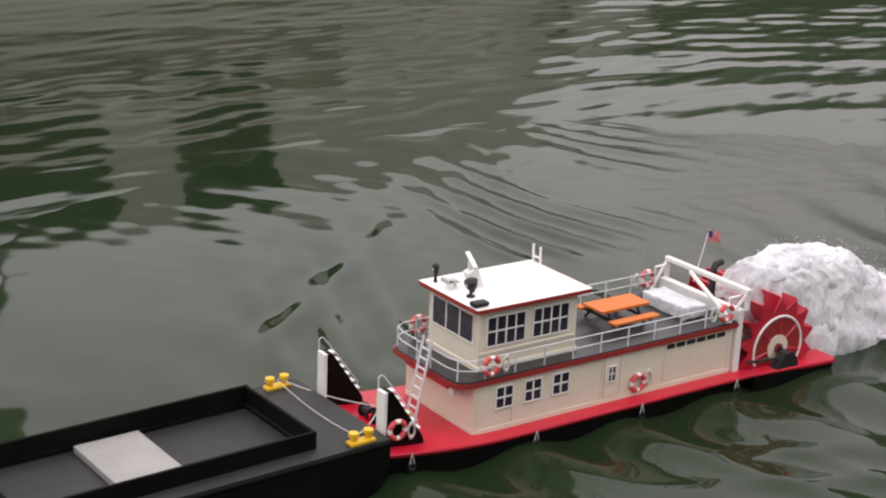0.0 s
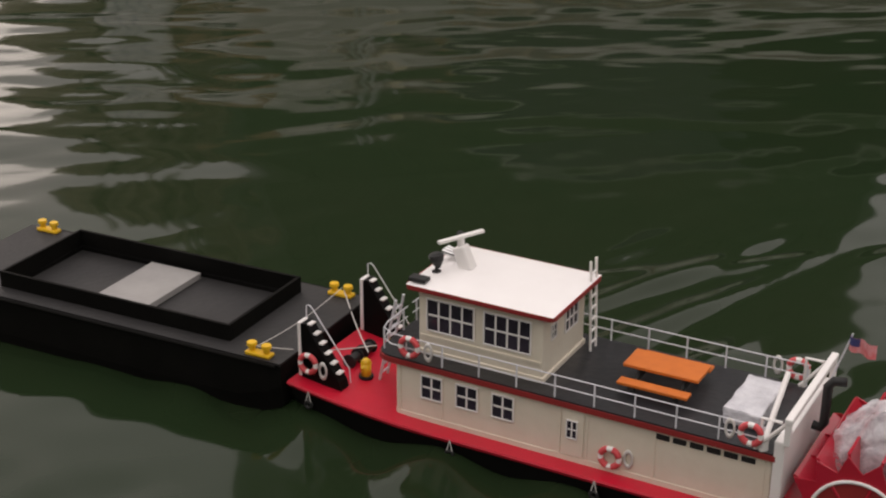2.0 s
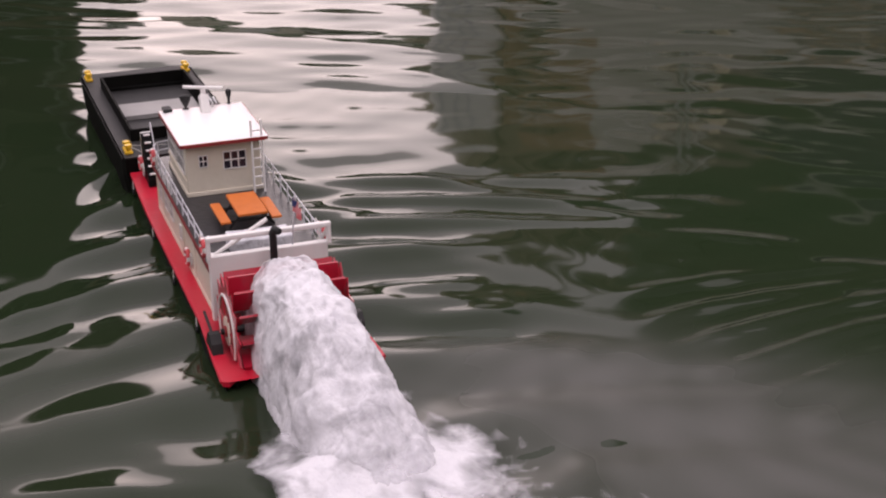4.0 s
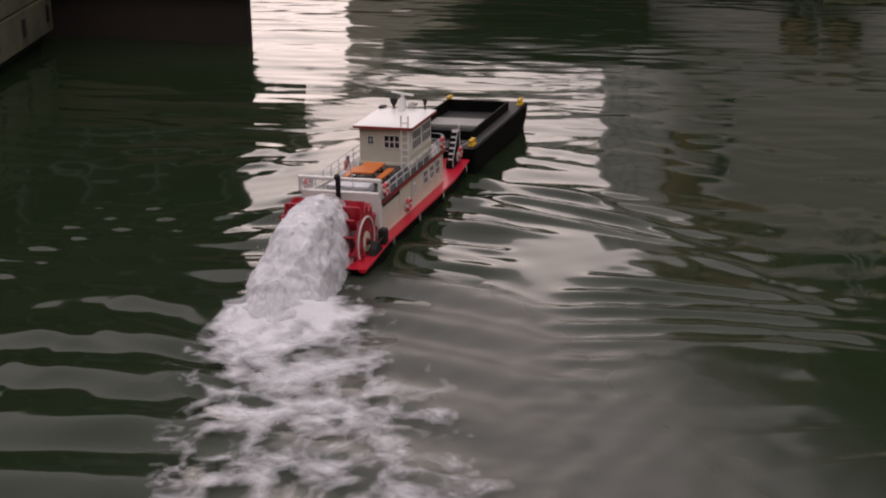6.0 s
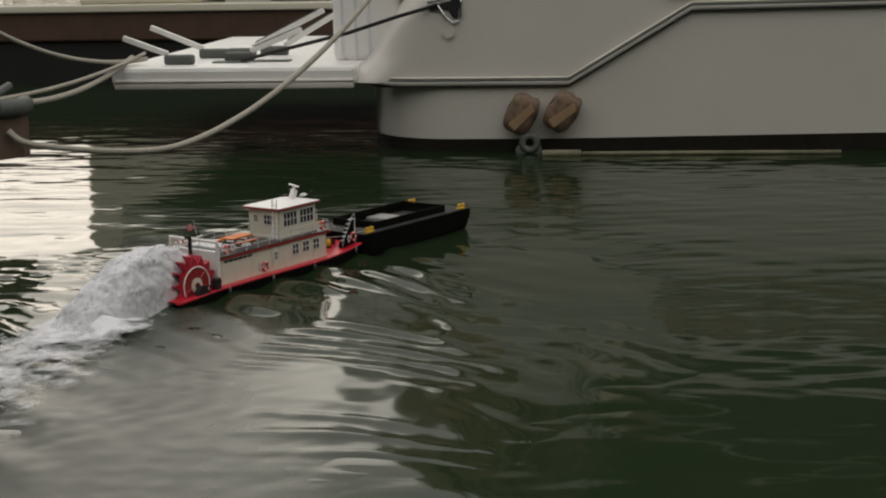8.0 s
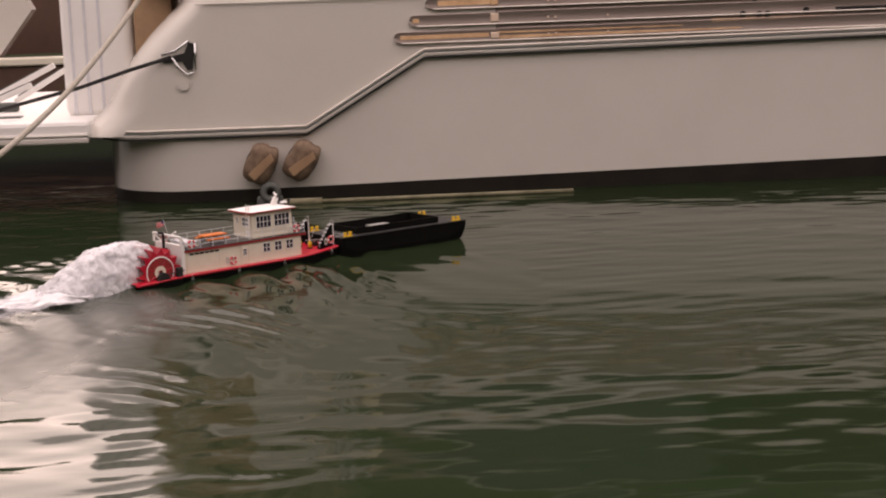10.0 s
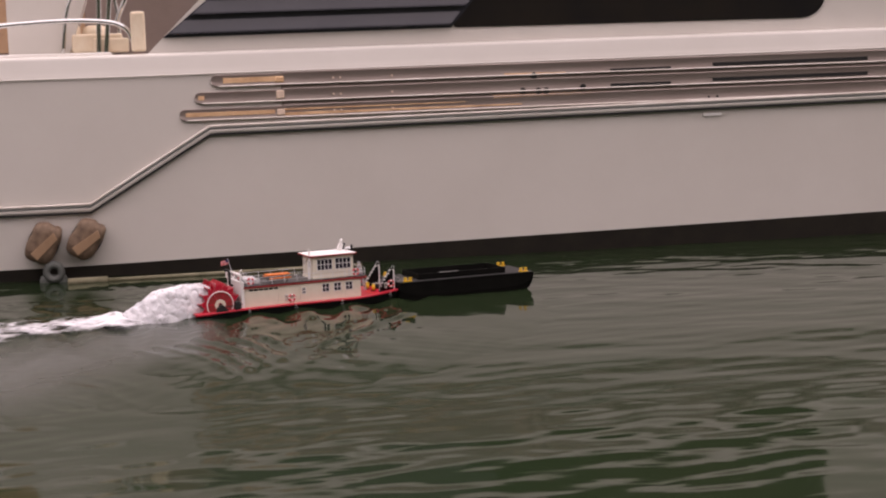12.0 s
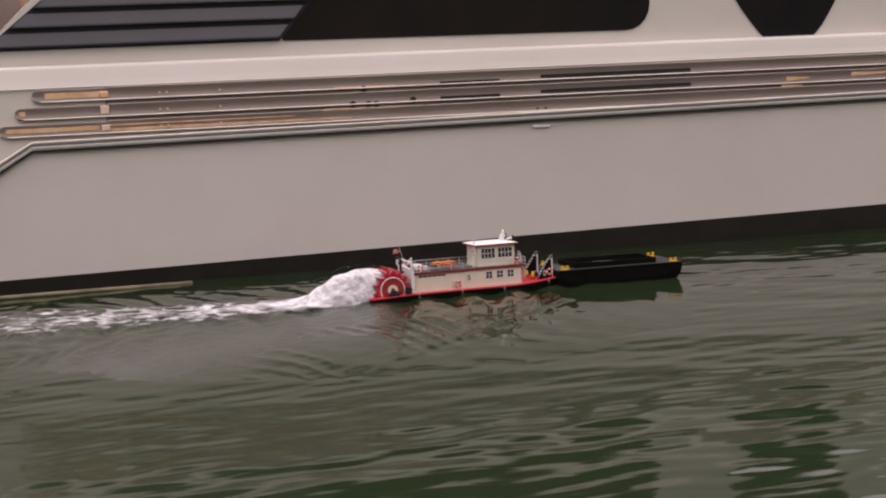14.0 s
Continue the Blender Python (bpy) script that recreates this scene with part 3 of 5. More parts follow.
        bm = prism(BM(), [(0.398, zb), (0.398, 0.228), (0.386, 0.23), (0.298, zb + 0.012), (0.292, zb - 0.008)], 1, y0, y1)
        kn = part("push_knee", bm, BLACK, tow, "black triangular push knee")
        part("knee_pad", box(BM(), 0.3985, 0.408, y0, y1, zb + 0.004, 0.23, 0.002), WHITE, kn, "white upright pad")
        for k in range(6):
            u = (k + 0.1) / 6
            x, z = 0.388 - 0.09 * u, 0.231 - 0.13 * u
            part("step", box(BM(), x - 0.0125, x + 0.001, y0 + 0.007, y1 - 0.007, z - 0.004, z - 0.0005), WHITE, kn, "white step")
        bm = BM()
        for yy in (y0,):
            tube(bm, [(0.404, yy, zb + 0.01), (0.404, yy, 0.258), (0.396, yy, 0.262), (0.388, yy, 0.256), (0.29, yy, zb + 0.035), (0.287, yy, zb)], 0.0016, 5)
        part("knee_handrail", bm, PALE, kn, "pale bent wire handrail")
        lifebuoy(tow, 0.375, s * 0.163, 0.135, 90 if s > 0 else 270)
        rope_loop(tow, 0.335, s * 0.162, 0.125, 90 if s > 0 else 270)
    # upper deck
    pts = [(-0.722, 0.156), (0.16, 0.156)]
    for a in (20, 45, 70):
        pts.append((0.16 + 0.04 * math.sin(radians(a)), 0.116 + 0.04 * math.cos(radians(a))))
    pts.append((0.2, 0.1))
    out = pts + [(x, -y) for x, y in reversed(pts)]
    part("upper_deck", plate(BM(), out, UD, 0.010), DECKGREY, tow, "dark grey upper deck")
    bm = BM()
    o2 = [(x, y * 1.015) for x, y in out]
    plate(bm, [(x + (0.003 if x > 0.1 else -0.003), y) for x, y in o2], UD - 0.004, 0.0125)
    part("deck_fascia", bm, DARKRED, tow, "dark red deck edge")
    # front face under the overhang: red board and rolled awning
    part("front_board", box(BM(), 0.149, 0.165, -0.13, 0.06, 0.155, 0.188, 0.003), RED, tow, "red board under the overhang")
    part("cylinder_light", rod(BM(), (0.158, 0.1, 0.168), (0.182, 0.1, 0.168), 0.011, 14), WHITE, tow)
    # wheelhouse
    part("wheelhouse", box(BM(), -0.192, 0.112, -0.109, 0.109, UD - 0.002, 0.372, 0.003), CREAM, tow, "cream wheelhouse")
    part("wheelhouse_skirting", box(BM(), -0.196, 0.116, -0.113, 0.113, UD - 0.001, UD + 0.012, 0.002), CREAM, tow)
    for s, f in ((1, 90), (-1, 270)):
        window(tow, 0.116, 0.076, 4, 2, wall_m(0.032, s * 0.109, 0.307, f))
        window(tow, 0.112, 0.076, 4, 2, wall_m(-0.107, s * 0.109, 0.307, f))
        bm = box(BM(), -0.188, 0.108, s * 0.109 - 0.003, s * 0.109 + 0.003, 0.250, 0.256)
        part("waist_rail", bm, CREAM, tow)
    window(tow, 0.174, 0.074, 3, 1, wall_m(0.112, 0.0, 0.312, 0))
    window(tow, 0.024, 0.034, 2, 2, wall_m(-0.192, 0.06, 0.312, 180), 0.0025)
    window(tow, 0.066, 0.052, 3, 2, wall_m(-0.192, -0.032, 0.308, 180))
    # roof
    def slab(x0, x1, y, z0, z1, c):
        o = []
        for sx, sy, a in ((1, 1, 0), (-1, 1, 90), (-1, -1, 180), (1, -1, 270)):
            cx, cy = (x1 - c if sx > 0 else x0 + c), sy * (y - c)
            for k in range(4):
                q = radians(a + 30 * k)
                o.append((cx + c * math.cos(q), cy + c * math.sin(q)))
        return plate(BM(), o, z1, z1 - z0)
    part("roof_edge", slab(-0.224, 0.137, 0.130, 0.366, 0.376, 0.014), DARKRED, tow, "dark red roof edge")
    bm = BM()
    rows = []
    for i in range(15):
        u = -1 + 2 * i / 14
        row = []
        for k in range(11):
            v = -1 + 2 * k / 10
            row.append((-0.0435 + 0.178 * u, 0.128 * v, 0.3762 + 0.010 * (1 - u ** 6) * (1 - v ** 4)))
        rows.append(row)
    sheet(bm, rows)
    part("roof", bm, ROOF, tow, "white slightly cambered roof", True)
    # roof gear
    bm = BM()
    box(bm, -0.016, 0.016, -0.014, 0.014, 0, 0.058, 0.004, pose(0.045, 0.0, 0.380, 0, 24, 0))
    rod(bm, (0.066, 0, 0.430), (0.066, 0, 0.452), 0.008, 12)
    rd = part("radar", bm, WHITE, tow, "white leaning radar pedestal")
    part("radar_bar", box(BM(), -0.062, 0.062, -0.006, 0.006, -0.004, 0.004, 0.0025, pose(0.066, 0, 0.456, 0, 0, 64)), WHITE, rd, "white radar scanner bar")
    for x, y, sc in ((0.1, 0.05, 0.95), (0.112, -0.085, 0.5)):
        bm = BM()
        rod(bm, (x, y, 0.382), (x, y, 0.386), 0.011 * sc, 12)
        rod(bm, (x, y, 0.384), (x, y, 0.398 + 0.004 * sc), 0.004, 8)
        rod(bm, (x - 0.004 * sc, y, 0.394), (x - 0.001 * sc, y, 0.412), 0.006 * sc, 14, 0.016 * sc)
        rod(bm, (x - 0.001 * sc, y, 0.412), (x + 0.002 * sc, y, 0.424), 0.016 * sc, 14, 0.0185 * sc)
        rod(bm, (x + 0.002 * sc, y, 0.424), (x + 0.003 * sc, y, 0.429), 0.0185 * sc, 14, 0.009 * sc)
        sl = part("searchlight", bm, RUBBER, tow, "black searchlight on a short post")
        part("lens", box(BM(), x + 0.0125 * sc, x + 0.0185 * sc, y - 0.007 * sc, y + 0.007 * sc, 0.412, 0.421, 0.002), PALE, sl, "pale lens")
    part("roof_box", box(BM(), 0.092, 0.134, 0.092, 0.118, 0.380, 0.390, 0.002), RUBBER, tow, "small black box")
    bm = BM()
    for k in (-1, 0, 1):
        rod(bm, (0.085, -0.03 + 0.012 * k, 0.398), (0.122, -0.03 + 0.012 * k, 0.402), 0.003, 8, 0.007)
    rod(bm, (0.09, -0.03, 0.382), (0.09, -0.03, 0.398), 0.004)
    part("air_horn", bm, CHROME, tow, "triple chrome air horn")
    # ladders
    def ladder(a, b, w, n, side, name, mat, label):
        a, b = Vector(a), Vector(b)
        sv = Vector(side) * w / 2
        bm = BM()
        rod(bm, a - sv, b - sv, 0.0035, 6)
        rod(bm, a + sv, b + sv, 0.0035, 6)
        ld = part(name, bm, mat, tow, label)
        for k in range(n):
            p = a + (b - a) * (k + 0.7) / (n + 0.8)
            bm = rod(BM(), p - sv, p + sv, 0.0028, 6)
            part("rung", bm, mat, ld)
    ladder((-0.222, -0.095, UD), (-0.214, -0.095, 0.425), 0.03, 7, (0, 1, 0), "ladder", WHITE, "white ladder up the wheelhouse")
    ladder((0.252, 0.03, deck_z(0.252)), (0.207, 0.03, 0.288), 0.036, 8, (0, 1, 0), "ladder", PALE, "pale ladder from the bow deck")
    # railings of the upper deck
    for s in (-1, 1):
        line = [(-0.70, s * 0.152), (-0.3, s * 0.152), (0.1, s * 0.152), (0.16, s * 0.15), (0.188, s * 0.132), (0.196, s * 0.1), (0.197, s * 0.012)]
        for z in (0.026, 0.052):
            bm = tube(BM(), [(x, y, UD + z) for x, y in line], 0.0015, 6)
            part("handrail", bm, PALE, tow, "pale wire handrail")
        for x in [0.12 - 0.0905 * k for k in range(10)]:
            part("stanchion", rod(BM(), (x, s * 0.152, UD - 0.002), (x, s * 0.152, UD + 0.053), 0.0021, 6), PALE, tow)
        for x, y in ((0.188, s * 0.132), (0.197, s * 0.03)):
            part("stanchion", rod(BM(), (x, y, UD - 0.002), (x, y, UD + 0.053), 0.0021, 6), PALE, tow)
        f = 90 if s > 0 else 270
        lifebuoy(tow, 0.108, s * 0.16, UD + 0.034, f)
        rope_loop(tow, 0.062, s * 0.157, UD + 0.03, f)
        lifebuoy(tow, -0.672, s * 0.16, UD + 0.034, f)
        rope_loop(tow, -0.628, s * 0.157, UD + 0.034, f)
        bm = tube(BM(), [(-0.69, s * 0.148, UD), (-0.69, s * 0.148, UD + 0.07), (-0.73, s * 0.148, UD + 0.07)], 0.0035, 6)
        part("stern_rail_post", bm, WHITE, tow)
    # picnic table
    tb = part("picnic_table", box(BM(), -0.514, -0.344, -0.052, 0.03, 0.251, 0.259, 0.002), ORANGE, tow, "orange wooden picnic table")
    for y in (-0.078, 0.064):
        part("bench", box(BM(), -0.508, -0.35, y - 0.014, y + 0.014, UD + 0.024, UD + 0.031, 0.0015), ORANGE, tb, "orange bench board")
    for x in (-0.48, -0.378):
        bm = BM()
        rod(bm, (x, -0.075, UD), (x, -0.035, 0.251), 0.004, 6)
        rod(bm, (x, 0.05, UD), (x, 0.012, 0.251), 0.004, 6)
        box(bm, x - 0.003, x + 0.003, -0.09, 0.076, UD + 0.017, UD + 0.024)
        part("trestle", bm, RUBBER, tb, "dark trestle legs")
    # covered box near the stern, diagonal boom, stern panel and bar
    bm = box(BM(), -0.668, -0.588, -0.085, 0.085, UD, UD + 0.036, 0.004)
    bmesh.ops.subdivide_edges(bm, edges=bm.edges[:], cuts=5, use_grid_fill=True)
    for v in bm.verts:
        v.co += 0.003 * noise.noise_vector(v.co * 40) + 0.0035 * (abs(noise.noise(v.co * 75)) - 0.2) * Vector((0.3, 0.3, 1))
        v.co.z = max(v.co.z, UD)
    part("covered_box", bm, TARP, tow, "box under a crumpled pale cover", True)
    part("boom", rod(BM(), (-0.695, 0.145, UD + 0.012), (-0.69, -0.01, 0.305), 0.006, 10), WHITE, tow, "white diagonal boom")
    part("boom_base", rod(BM(), (-0.695, 0.146, UD - 0.001), (-0.695, 0.146, UD + 0.022), 0.011, 12), WHITE, tow)
    part("stern_panel", box(BM(), -0.742, -0.72, -0.158, 0.158, 0.05, 0.24, 0.003), WHITE, tow, "white stern bulkhead")
    bm = box(BM(), -0.754, -0.738, -0.166, 0.166, 0.284, 0.298, 0.003)
    for s in (-1, 1):
        box(bm, -0.752, -0.740, s * 0.16 - 0.005, s * 0.16 + 0.005, 0.238, 0.285)
    part("stern_bar", bm, WHITE, tow, "white bar over the stern")
    for s in (-1, 1):
        part("stern_brace", rod(BM(), (-0.68, s * 0.15, UD), (-0.744, s * 0.16, 0.286), 0.0045, 8), WHITE, tow)
    bm = tube(BM(), [(-0.752, -0.005, 0.205), (-0.768, -0.005, 0.203), (-0.775, -0.005, 0.215), (-0.775, -0.005, 0.30), (-0.785, -0.008, 0.312), (-0.81, -0.012, 0.314)], 0.010, 10)
    part("exhaust_pipe", bm, RUBBER, tow, "black bent exhaust pipe", True)
    part("flagstaff", rod(BM(), (-0.755, -0.06, 0.25), (-0.80, -0.06, 0.40), 0.0018, 6), PALE, tow)
    bm = BM()
    rows = []
    for i in range(9):
        rows.append([(-0.795 - 0.055 * i / 8, -0.06 + 0.006 * math.sin(i * 1.3), 0.395 - 0.012 * i / 8 - 0.032 * k / 3) for k in range(4)])
    sheet(bm, rows)
    fl = part("flag", bm, FLAGRED, tow, "small red flag with a dark blue corner", True)
    rows = []
    for i in range(4):
        rows.append([(-0.795 - 0.055 * i / 8, -0.06 + 0.006 * math.sin(i * 1.3) + d, 0.395 - 0.012 * i / 8 - 0.018 * k / 2) for d in (0.001,) for k in range(3)])
    bm = sheet(BM(), rows)
    sheet(bm, [[(x, y - 0.002, z) for x, y, z in r] for r in rows])
    part("canton", bm, FLAGBLUE, fl)
    # fenders hung along the hull
    for s in (-1, 1):
        for x in (0.354, -0.015, -0.36, -0.70):
            z = deck_z(x)
            bm = ring(BM(), (x, s * 0.197, z - 0.036), (0, 1, 0), 0.008, 0.0045, 14, 6)
            fd = part("tyre_fender", bm, RUBBER, tow, "black tyre fender", True)
            bm = BM()
            for d in (-0.007, 0.007):
                rod(bm, (x, s * 0.197, z - 0.002), (x + d, s * 0.198, z - 0.03), 0.0013, 5)
            part("lanyard", bm, CORD, fd)
    # wheel bearings and drive
    for s in (-1, 1):
        bm = prism(BM(), [(-0.935, deck_z(-0.93) - 0.004), (-0.845, deck_z(-0.85) - 0.004), (-0.86, 0.075), (-0.88, 0.098), (-0.905, 0.1), (-0.925, 0.08)], 1, s * 0.186 - 0.014, s * 0.186 + 0.014)
        part("bearing_block", bm, RUBBER, tow, "black wheel bearing")
        part("pitman_rod", rod(BM(), (-0.86, s * 0.186, 0.085), (-0.745, s * 0.182, 0.092), 0.004, 8), RUBBER, tow)
    part("drive_box", box(BM(), -0.80, -0.758, -0.196, -0.164, deck_z(-0.78) - 0.002, 0.118, 0.008), RUBBER, tow, "black drive box")
    # paddle wheel
    wh = part("paddle_wheel", rod(BM(), (0, -0.168, 0), (0, 0.168, 0), 0.008, 10), RUBBER, tow, "red paddle wheel with pale rims")
    for k in range(14):
        a = 2 * math.pi * k / 14
        bm = box(BM(), -0.0025, 0.0025, -0.142, 0.142, 0.066, 0.124, 0, Matrix.Rotation(a, 4, 'Y'))
        part("paddle", bm, WHEELRED, wh, "red paddle board")
    for y in (-0.148, -0.05, 0.05, 0.148):
        outer = abs(y) > 0.1
        pts = []
        for k in range(28):
            a, r = 2 * math.pi * k / 28, (0.122 if k % 2 == 0 else 0.092)
            pts.append((r * math.sin(a), r * math.cos(a)))
        part("wheel_disc", prism(BM(), pts, 1, y - 0.0015, y + 0.0015), WHEELRED, wh, "red toothed wheel side")
        if outer:
            s = 1 if y > 0 else -1
            part("web", rod(BM(), (0, y + s * 0.0016, 0), (0, y + s * 0.003, 0), 0.074, 28), DARKRED, wh, "dark red web")
            part("rim", ring(BM(), (0, y + s * 0.004, 0), (0, 1, 0), 0.077, 0.0035, 36, 6), WHITE, wh, "pale grey rim", True)
            part("hub_plate", rod(BM(), (0, y + s * 0.003, 0), (0, y + s * 0.006, 0), 0.032, 24), CREAM, wh, "pale hub plate")
            part("hub_cap", rod(BM(), (0, y + s * 0.006, 0), (0, y + s * 0.012, 0), 0.012, 14), DARKRED, wh)
            for k in range(7):
                a = 2 * math.pi * k / 7
                p = Vector((math.sin(a), 0, math.cos(a)))
                c = Vector((0, y + s * 0.0032, 0))
                part("spoke", rod(BM(), c + p * 0.032, c + p * 0.075, 0.003, 6), WHEELRED, wh)
    return tow, wh


# ---- barge ----
def build_barge():
    bg = thing("barge", "black model barge with a grey hatch board in its hold", "model barge")
    X0, X1, HB, DZ = 0.428, 1.515, 0.212, 0.136
    st = [(X0, 0.205, 0.03), (X0 + 0.03, HB, 0.0), (X0 + 0.12, HB, -0.06), (0.9, HB, -0.065), (1.32, HB, -0.06), (1.43, HB - 0.002, -0.02), (1.485, HB - 0.004, 0.03), (X1 - 0.006, HB - 0.006, 0.07), (X1, HB - 0.012, 0.09)]
    bm = BM()
    rows = []
    for x, hb, zb in st:
        rows.append([(x, -hb, DZ), (x, -hb, (DZ + zb) / 2), (x, -hb + 0.012, zb), (x, hb - 0.012, zb), (x, hb, (DZ + zb) / 2), (x, hb, DZ)])
    sheet(bm, rows)
    bm.verts.ensure_lookup_table()
    bm.faces.new([bm.verts[i] for i in range(6)])
    bm.faces.new([bm.verts[len(rows) * 6 - 6 + i] for i in range(6)])
    part("hull", bm, BARGE, bg, "black barge hull")
    # deck round the hold
    hx0, hx1, hy = 0.607, 1.292, 0.150
    part("fore_deck", box(BM(), hx1, X1 - 0.004, -HB + 0.008, HB - 0.008, DZ - 0.004, DZ + 0.004), BARGEDECK, bg, "sooty dark deck plate")
    part("after_deck", box(BM(), X0 + 0.001, hx0, -HB + 0.006, HB - 0.006, DZ - 0.004, DZ + 0.004), BARGEDECK, bg, "sooty dark deck plate")
    for s in (-1, 1):
        a, b = sorted((s * hy, s * (HB - 0.006)))
        part("side_deck", box(BM(), hx0, hx1, a, b, DZ - 0.004, DZ + 0.004), BARGEDECK, bg, "sooty dark deck plate")
    bm = BM()
    for s in (-1, 1):
        a, b = sorted((s * hy, s * (hy + 0.009)))
        box(bm, hx0 - 0.009, hx1 + 0.009, a, b, 0.085, 0.182, 0.0015)
    box(bm, hx0 - 0.009, hx0, -hy, hy, 0.085, 0.1815, 0.0015)
    box(bm, hx1, hx1 + 0.009, -hy, hy, 0.085, 0.1815, 0.0015)
    part("coaming", bm, BARGE, bg, "black hatch coaming")
    part("hold_floor", box(BM(), hx0, hx1, -hy, hy, 0.10, 0.124), BARGEDECK, bg, "dark hold floor")
    part("hatch_board", box(BM(), 0.892, 1.050, -0.139, 0.139, 0.1245, 0.142, 0.002), SLAB, bg, "light grey board in the hold")
    bm = BM()
    for s in (-1, 1):
        tube(bm, [(X0 + 0.01, s * (HB + 0.001), DZ - 0.002), (X1 - 0.03, s * (HB + 0.001), DZ - 0.002)], 0.004, 6)
    part("rub_rail", bm, BARGE, bg)
    for x in (0.497, 1.437):
        for s in (-1, 1):
            bm = BM()
            y = s * 0.186
            box(bm, x - 0.034, x + 0.034, y - 0.013, y + 0.013, DZ + 0.0035, DZ + 0.013, 0.003)
            bl = part("double_bollard", bm, YELLOW, bg, "yellow double bollard")
            for d in (-0.020, 0.020):
                bm = BM()
                rod(bm, (x + d, y, DZ + 0.012), (x + d, y, DZ + 0.028), 0.008, 14)
                rod(bm, (x + d, y, DZ + 0.026), (x + d, y, DZ + 0.034), 0.0125, 14, 0.0115)
                part("post", bm, YELLOW, bl)
    return bg


def build_tow_lines():
    """Cords lashed between the two boats."""
    out = []
    for s in (-1, 1):
        pts = [(0.497, s * 0.186, 0.162)]
        a, b = Vector((0.497, s * 0.186, 0.16)), Vector((0.30, -s * 0.02, 0.12))
        pts = [a.lerp(b, k / 10) - Vector((0, 0, 0.012 * math.sin(math.pi * k / 10))) for k in range(11)]
        bm = tube(BM(), pts, 0.0016, 5)
        out.append(tagged(part("tow_line", bm, CORD), "thin pale line lashing the barge to the towboat", "rope", "tow lines"))
    a, b = Vector((0.502, 0.186, 0.158)), Vector((0.502, -0.186, 0.158))
    bm = tube(BM(), [a.lerp(b, k / 10) - Vector((0, 0, 0.012 * math.sin(math.pi * k / 10))) for k in range(11)], 0.0010, 5)
    out.append(tagged(part("tow_line", bm, CORD), "thin pale line stretched between two yellow bollards", "rope", "tow lines"))
    return out


TOW, WHEEL = build_towboat()
for w in WHEEL.children_recursive:
    for v in w.data.vertices:
        v.co.x *= 1.2
        v.co.z *= 1.2
BARGE_OB = build_barge()
LINES = build_tow_lines()


# ---- spray and froth ----
def cover_layer(ob, f):
    me = ob.data
    layer = me.color_attributes.new("cover", 'FLOAT_COLOR', 'POINT')
    for v, c in zip(me.vertices, layer.data):
        q = f(v.co)
        c.color = (q, q, q, 1)


def hump(u):
    """Height of the rooster tail along its length."""
    return np.interp(u, (0, 0.12, 0.3, 0.5, 0.7, 0.88, 1.0), (0.215, 0.30, 0.325, 0.292, 0.20, 0.10, 0.02))


def spray_hump(seed, scale=1.0, shift=0.0):
    """The rooster tail thrown up behind the wheel, as one rigid heap of froth."""
    bm = BM()
    rows = []
    N, M = 110, 80
    for i in range(N):
        u = i / (N - 1)
        x = -0.815 - 0.93 * u * scale + shift
        top = float(hump(u)) * scale
        half = 0.125 + 0.035 * u
        side = -0.07 * u * u
        row = []
        for k in range(M):
            v = -1 + 2 * k / (M - 1)
            z = -0.02 + (top + 0.02) * (1 - abs(v) ** 3.6)
            p = Vector((x, side + half * v, z))
            q = p * 11 + Vector((seed * 7.1, 0, 0))
            p += 0.018 * noise.noise_vector(q) + 0.010 * noise.noise_vector(q * 2.4) + 0.006 * noise.noise_vector(q * 5.5) + 0.003 * noise.noise_vector(q * 10)
            row.append(p)
        rows.append(row)
    sheet(bm, rows)
    ob = part("spray", bm, SPRAY, None, "", True)
    cover_layer(ob, lambda c: 0.74 - 0.30 * max(0, (-c.x - 1.50)) / 0.25 - 0.16 * max(0, c.x + 1.0) / 0.11 - 0.20 * min(1, abs(c.y) / (0.125 + 0.15 * max(0, -0.845 - c.x))) ** 5)
    return ob


def spray_drops(seed):
    """Torn shreds and drops of water round the rooster tail, in one mesh."""
    rng = random.Random(seed)
    verts, faces = [], []
    for _ in range(170):
        u = 0.14 + 0.86 * rng.random() ** 1.2
        v = rng.uniform(-1, 1)
        top = float(hump(u))
        half = 0.125 + 0.035 * u
        z = (top - 0.004) * (1 - abs(v) ** 3.6) + rng.uniform(0.002, 0.014) * (1 if rng.random() < 0.9 else 2.0)
        c = Vector((-0.83 - 0.90 * u, -0.07 * u * u + half * v * rng.uniform(0.92, 1.04), max(z, 0.004)))
        d = Vector((-1.0, rng.uniform(-0.4, 0.4), 0.9 - 2.2 * u + rng.uniform(-0.4, 0.4))).normalized()
        s = d.cross(Vector((rng.uniform(-1, 1), rng.uniform(-1, 1), 0.3))).normalized()
        w = d.cross(s)
        r = rng.uniform(0.0006, 0.0015)
        L = r * rng.uniform(1.2, 3.6)
        k = len(verts)
        verts += [tuple(c + d * L), tuple(c - d * L), tuple(c + s * r), tuple(c - s * r), tuple(c + w * r), tuple(c - w * r)]
        for a, b in ((2, 4), (4, 3), (3, 5), (5, 2)):
            faces += [(k, k + a, k + b), (k + 1, k + b, k + a)]
    me = bpy.data.meshes.new("spray_drops")
    me.from_pydata(verts, [], faces)
    for p in me.polygons:
        p.use_smooth = True
    me.materials.append(DROPS)
    return new("spray_drops", me)


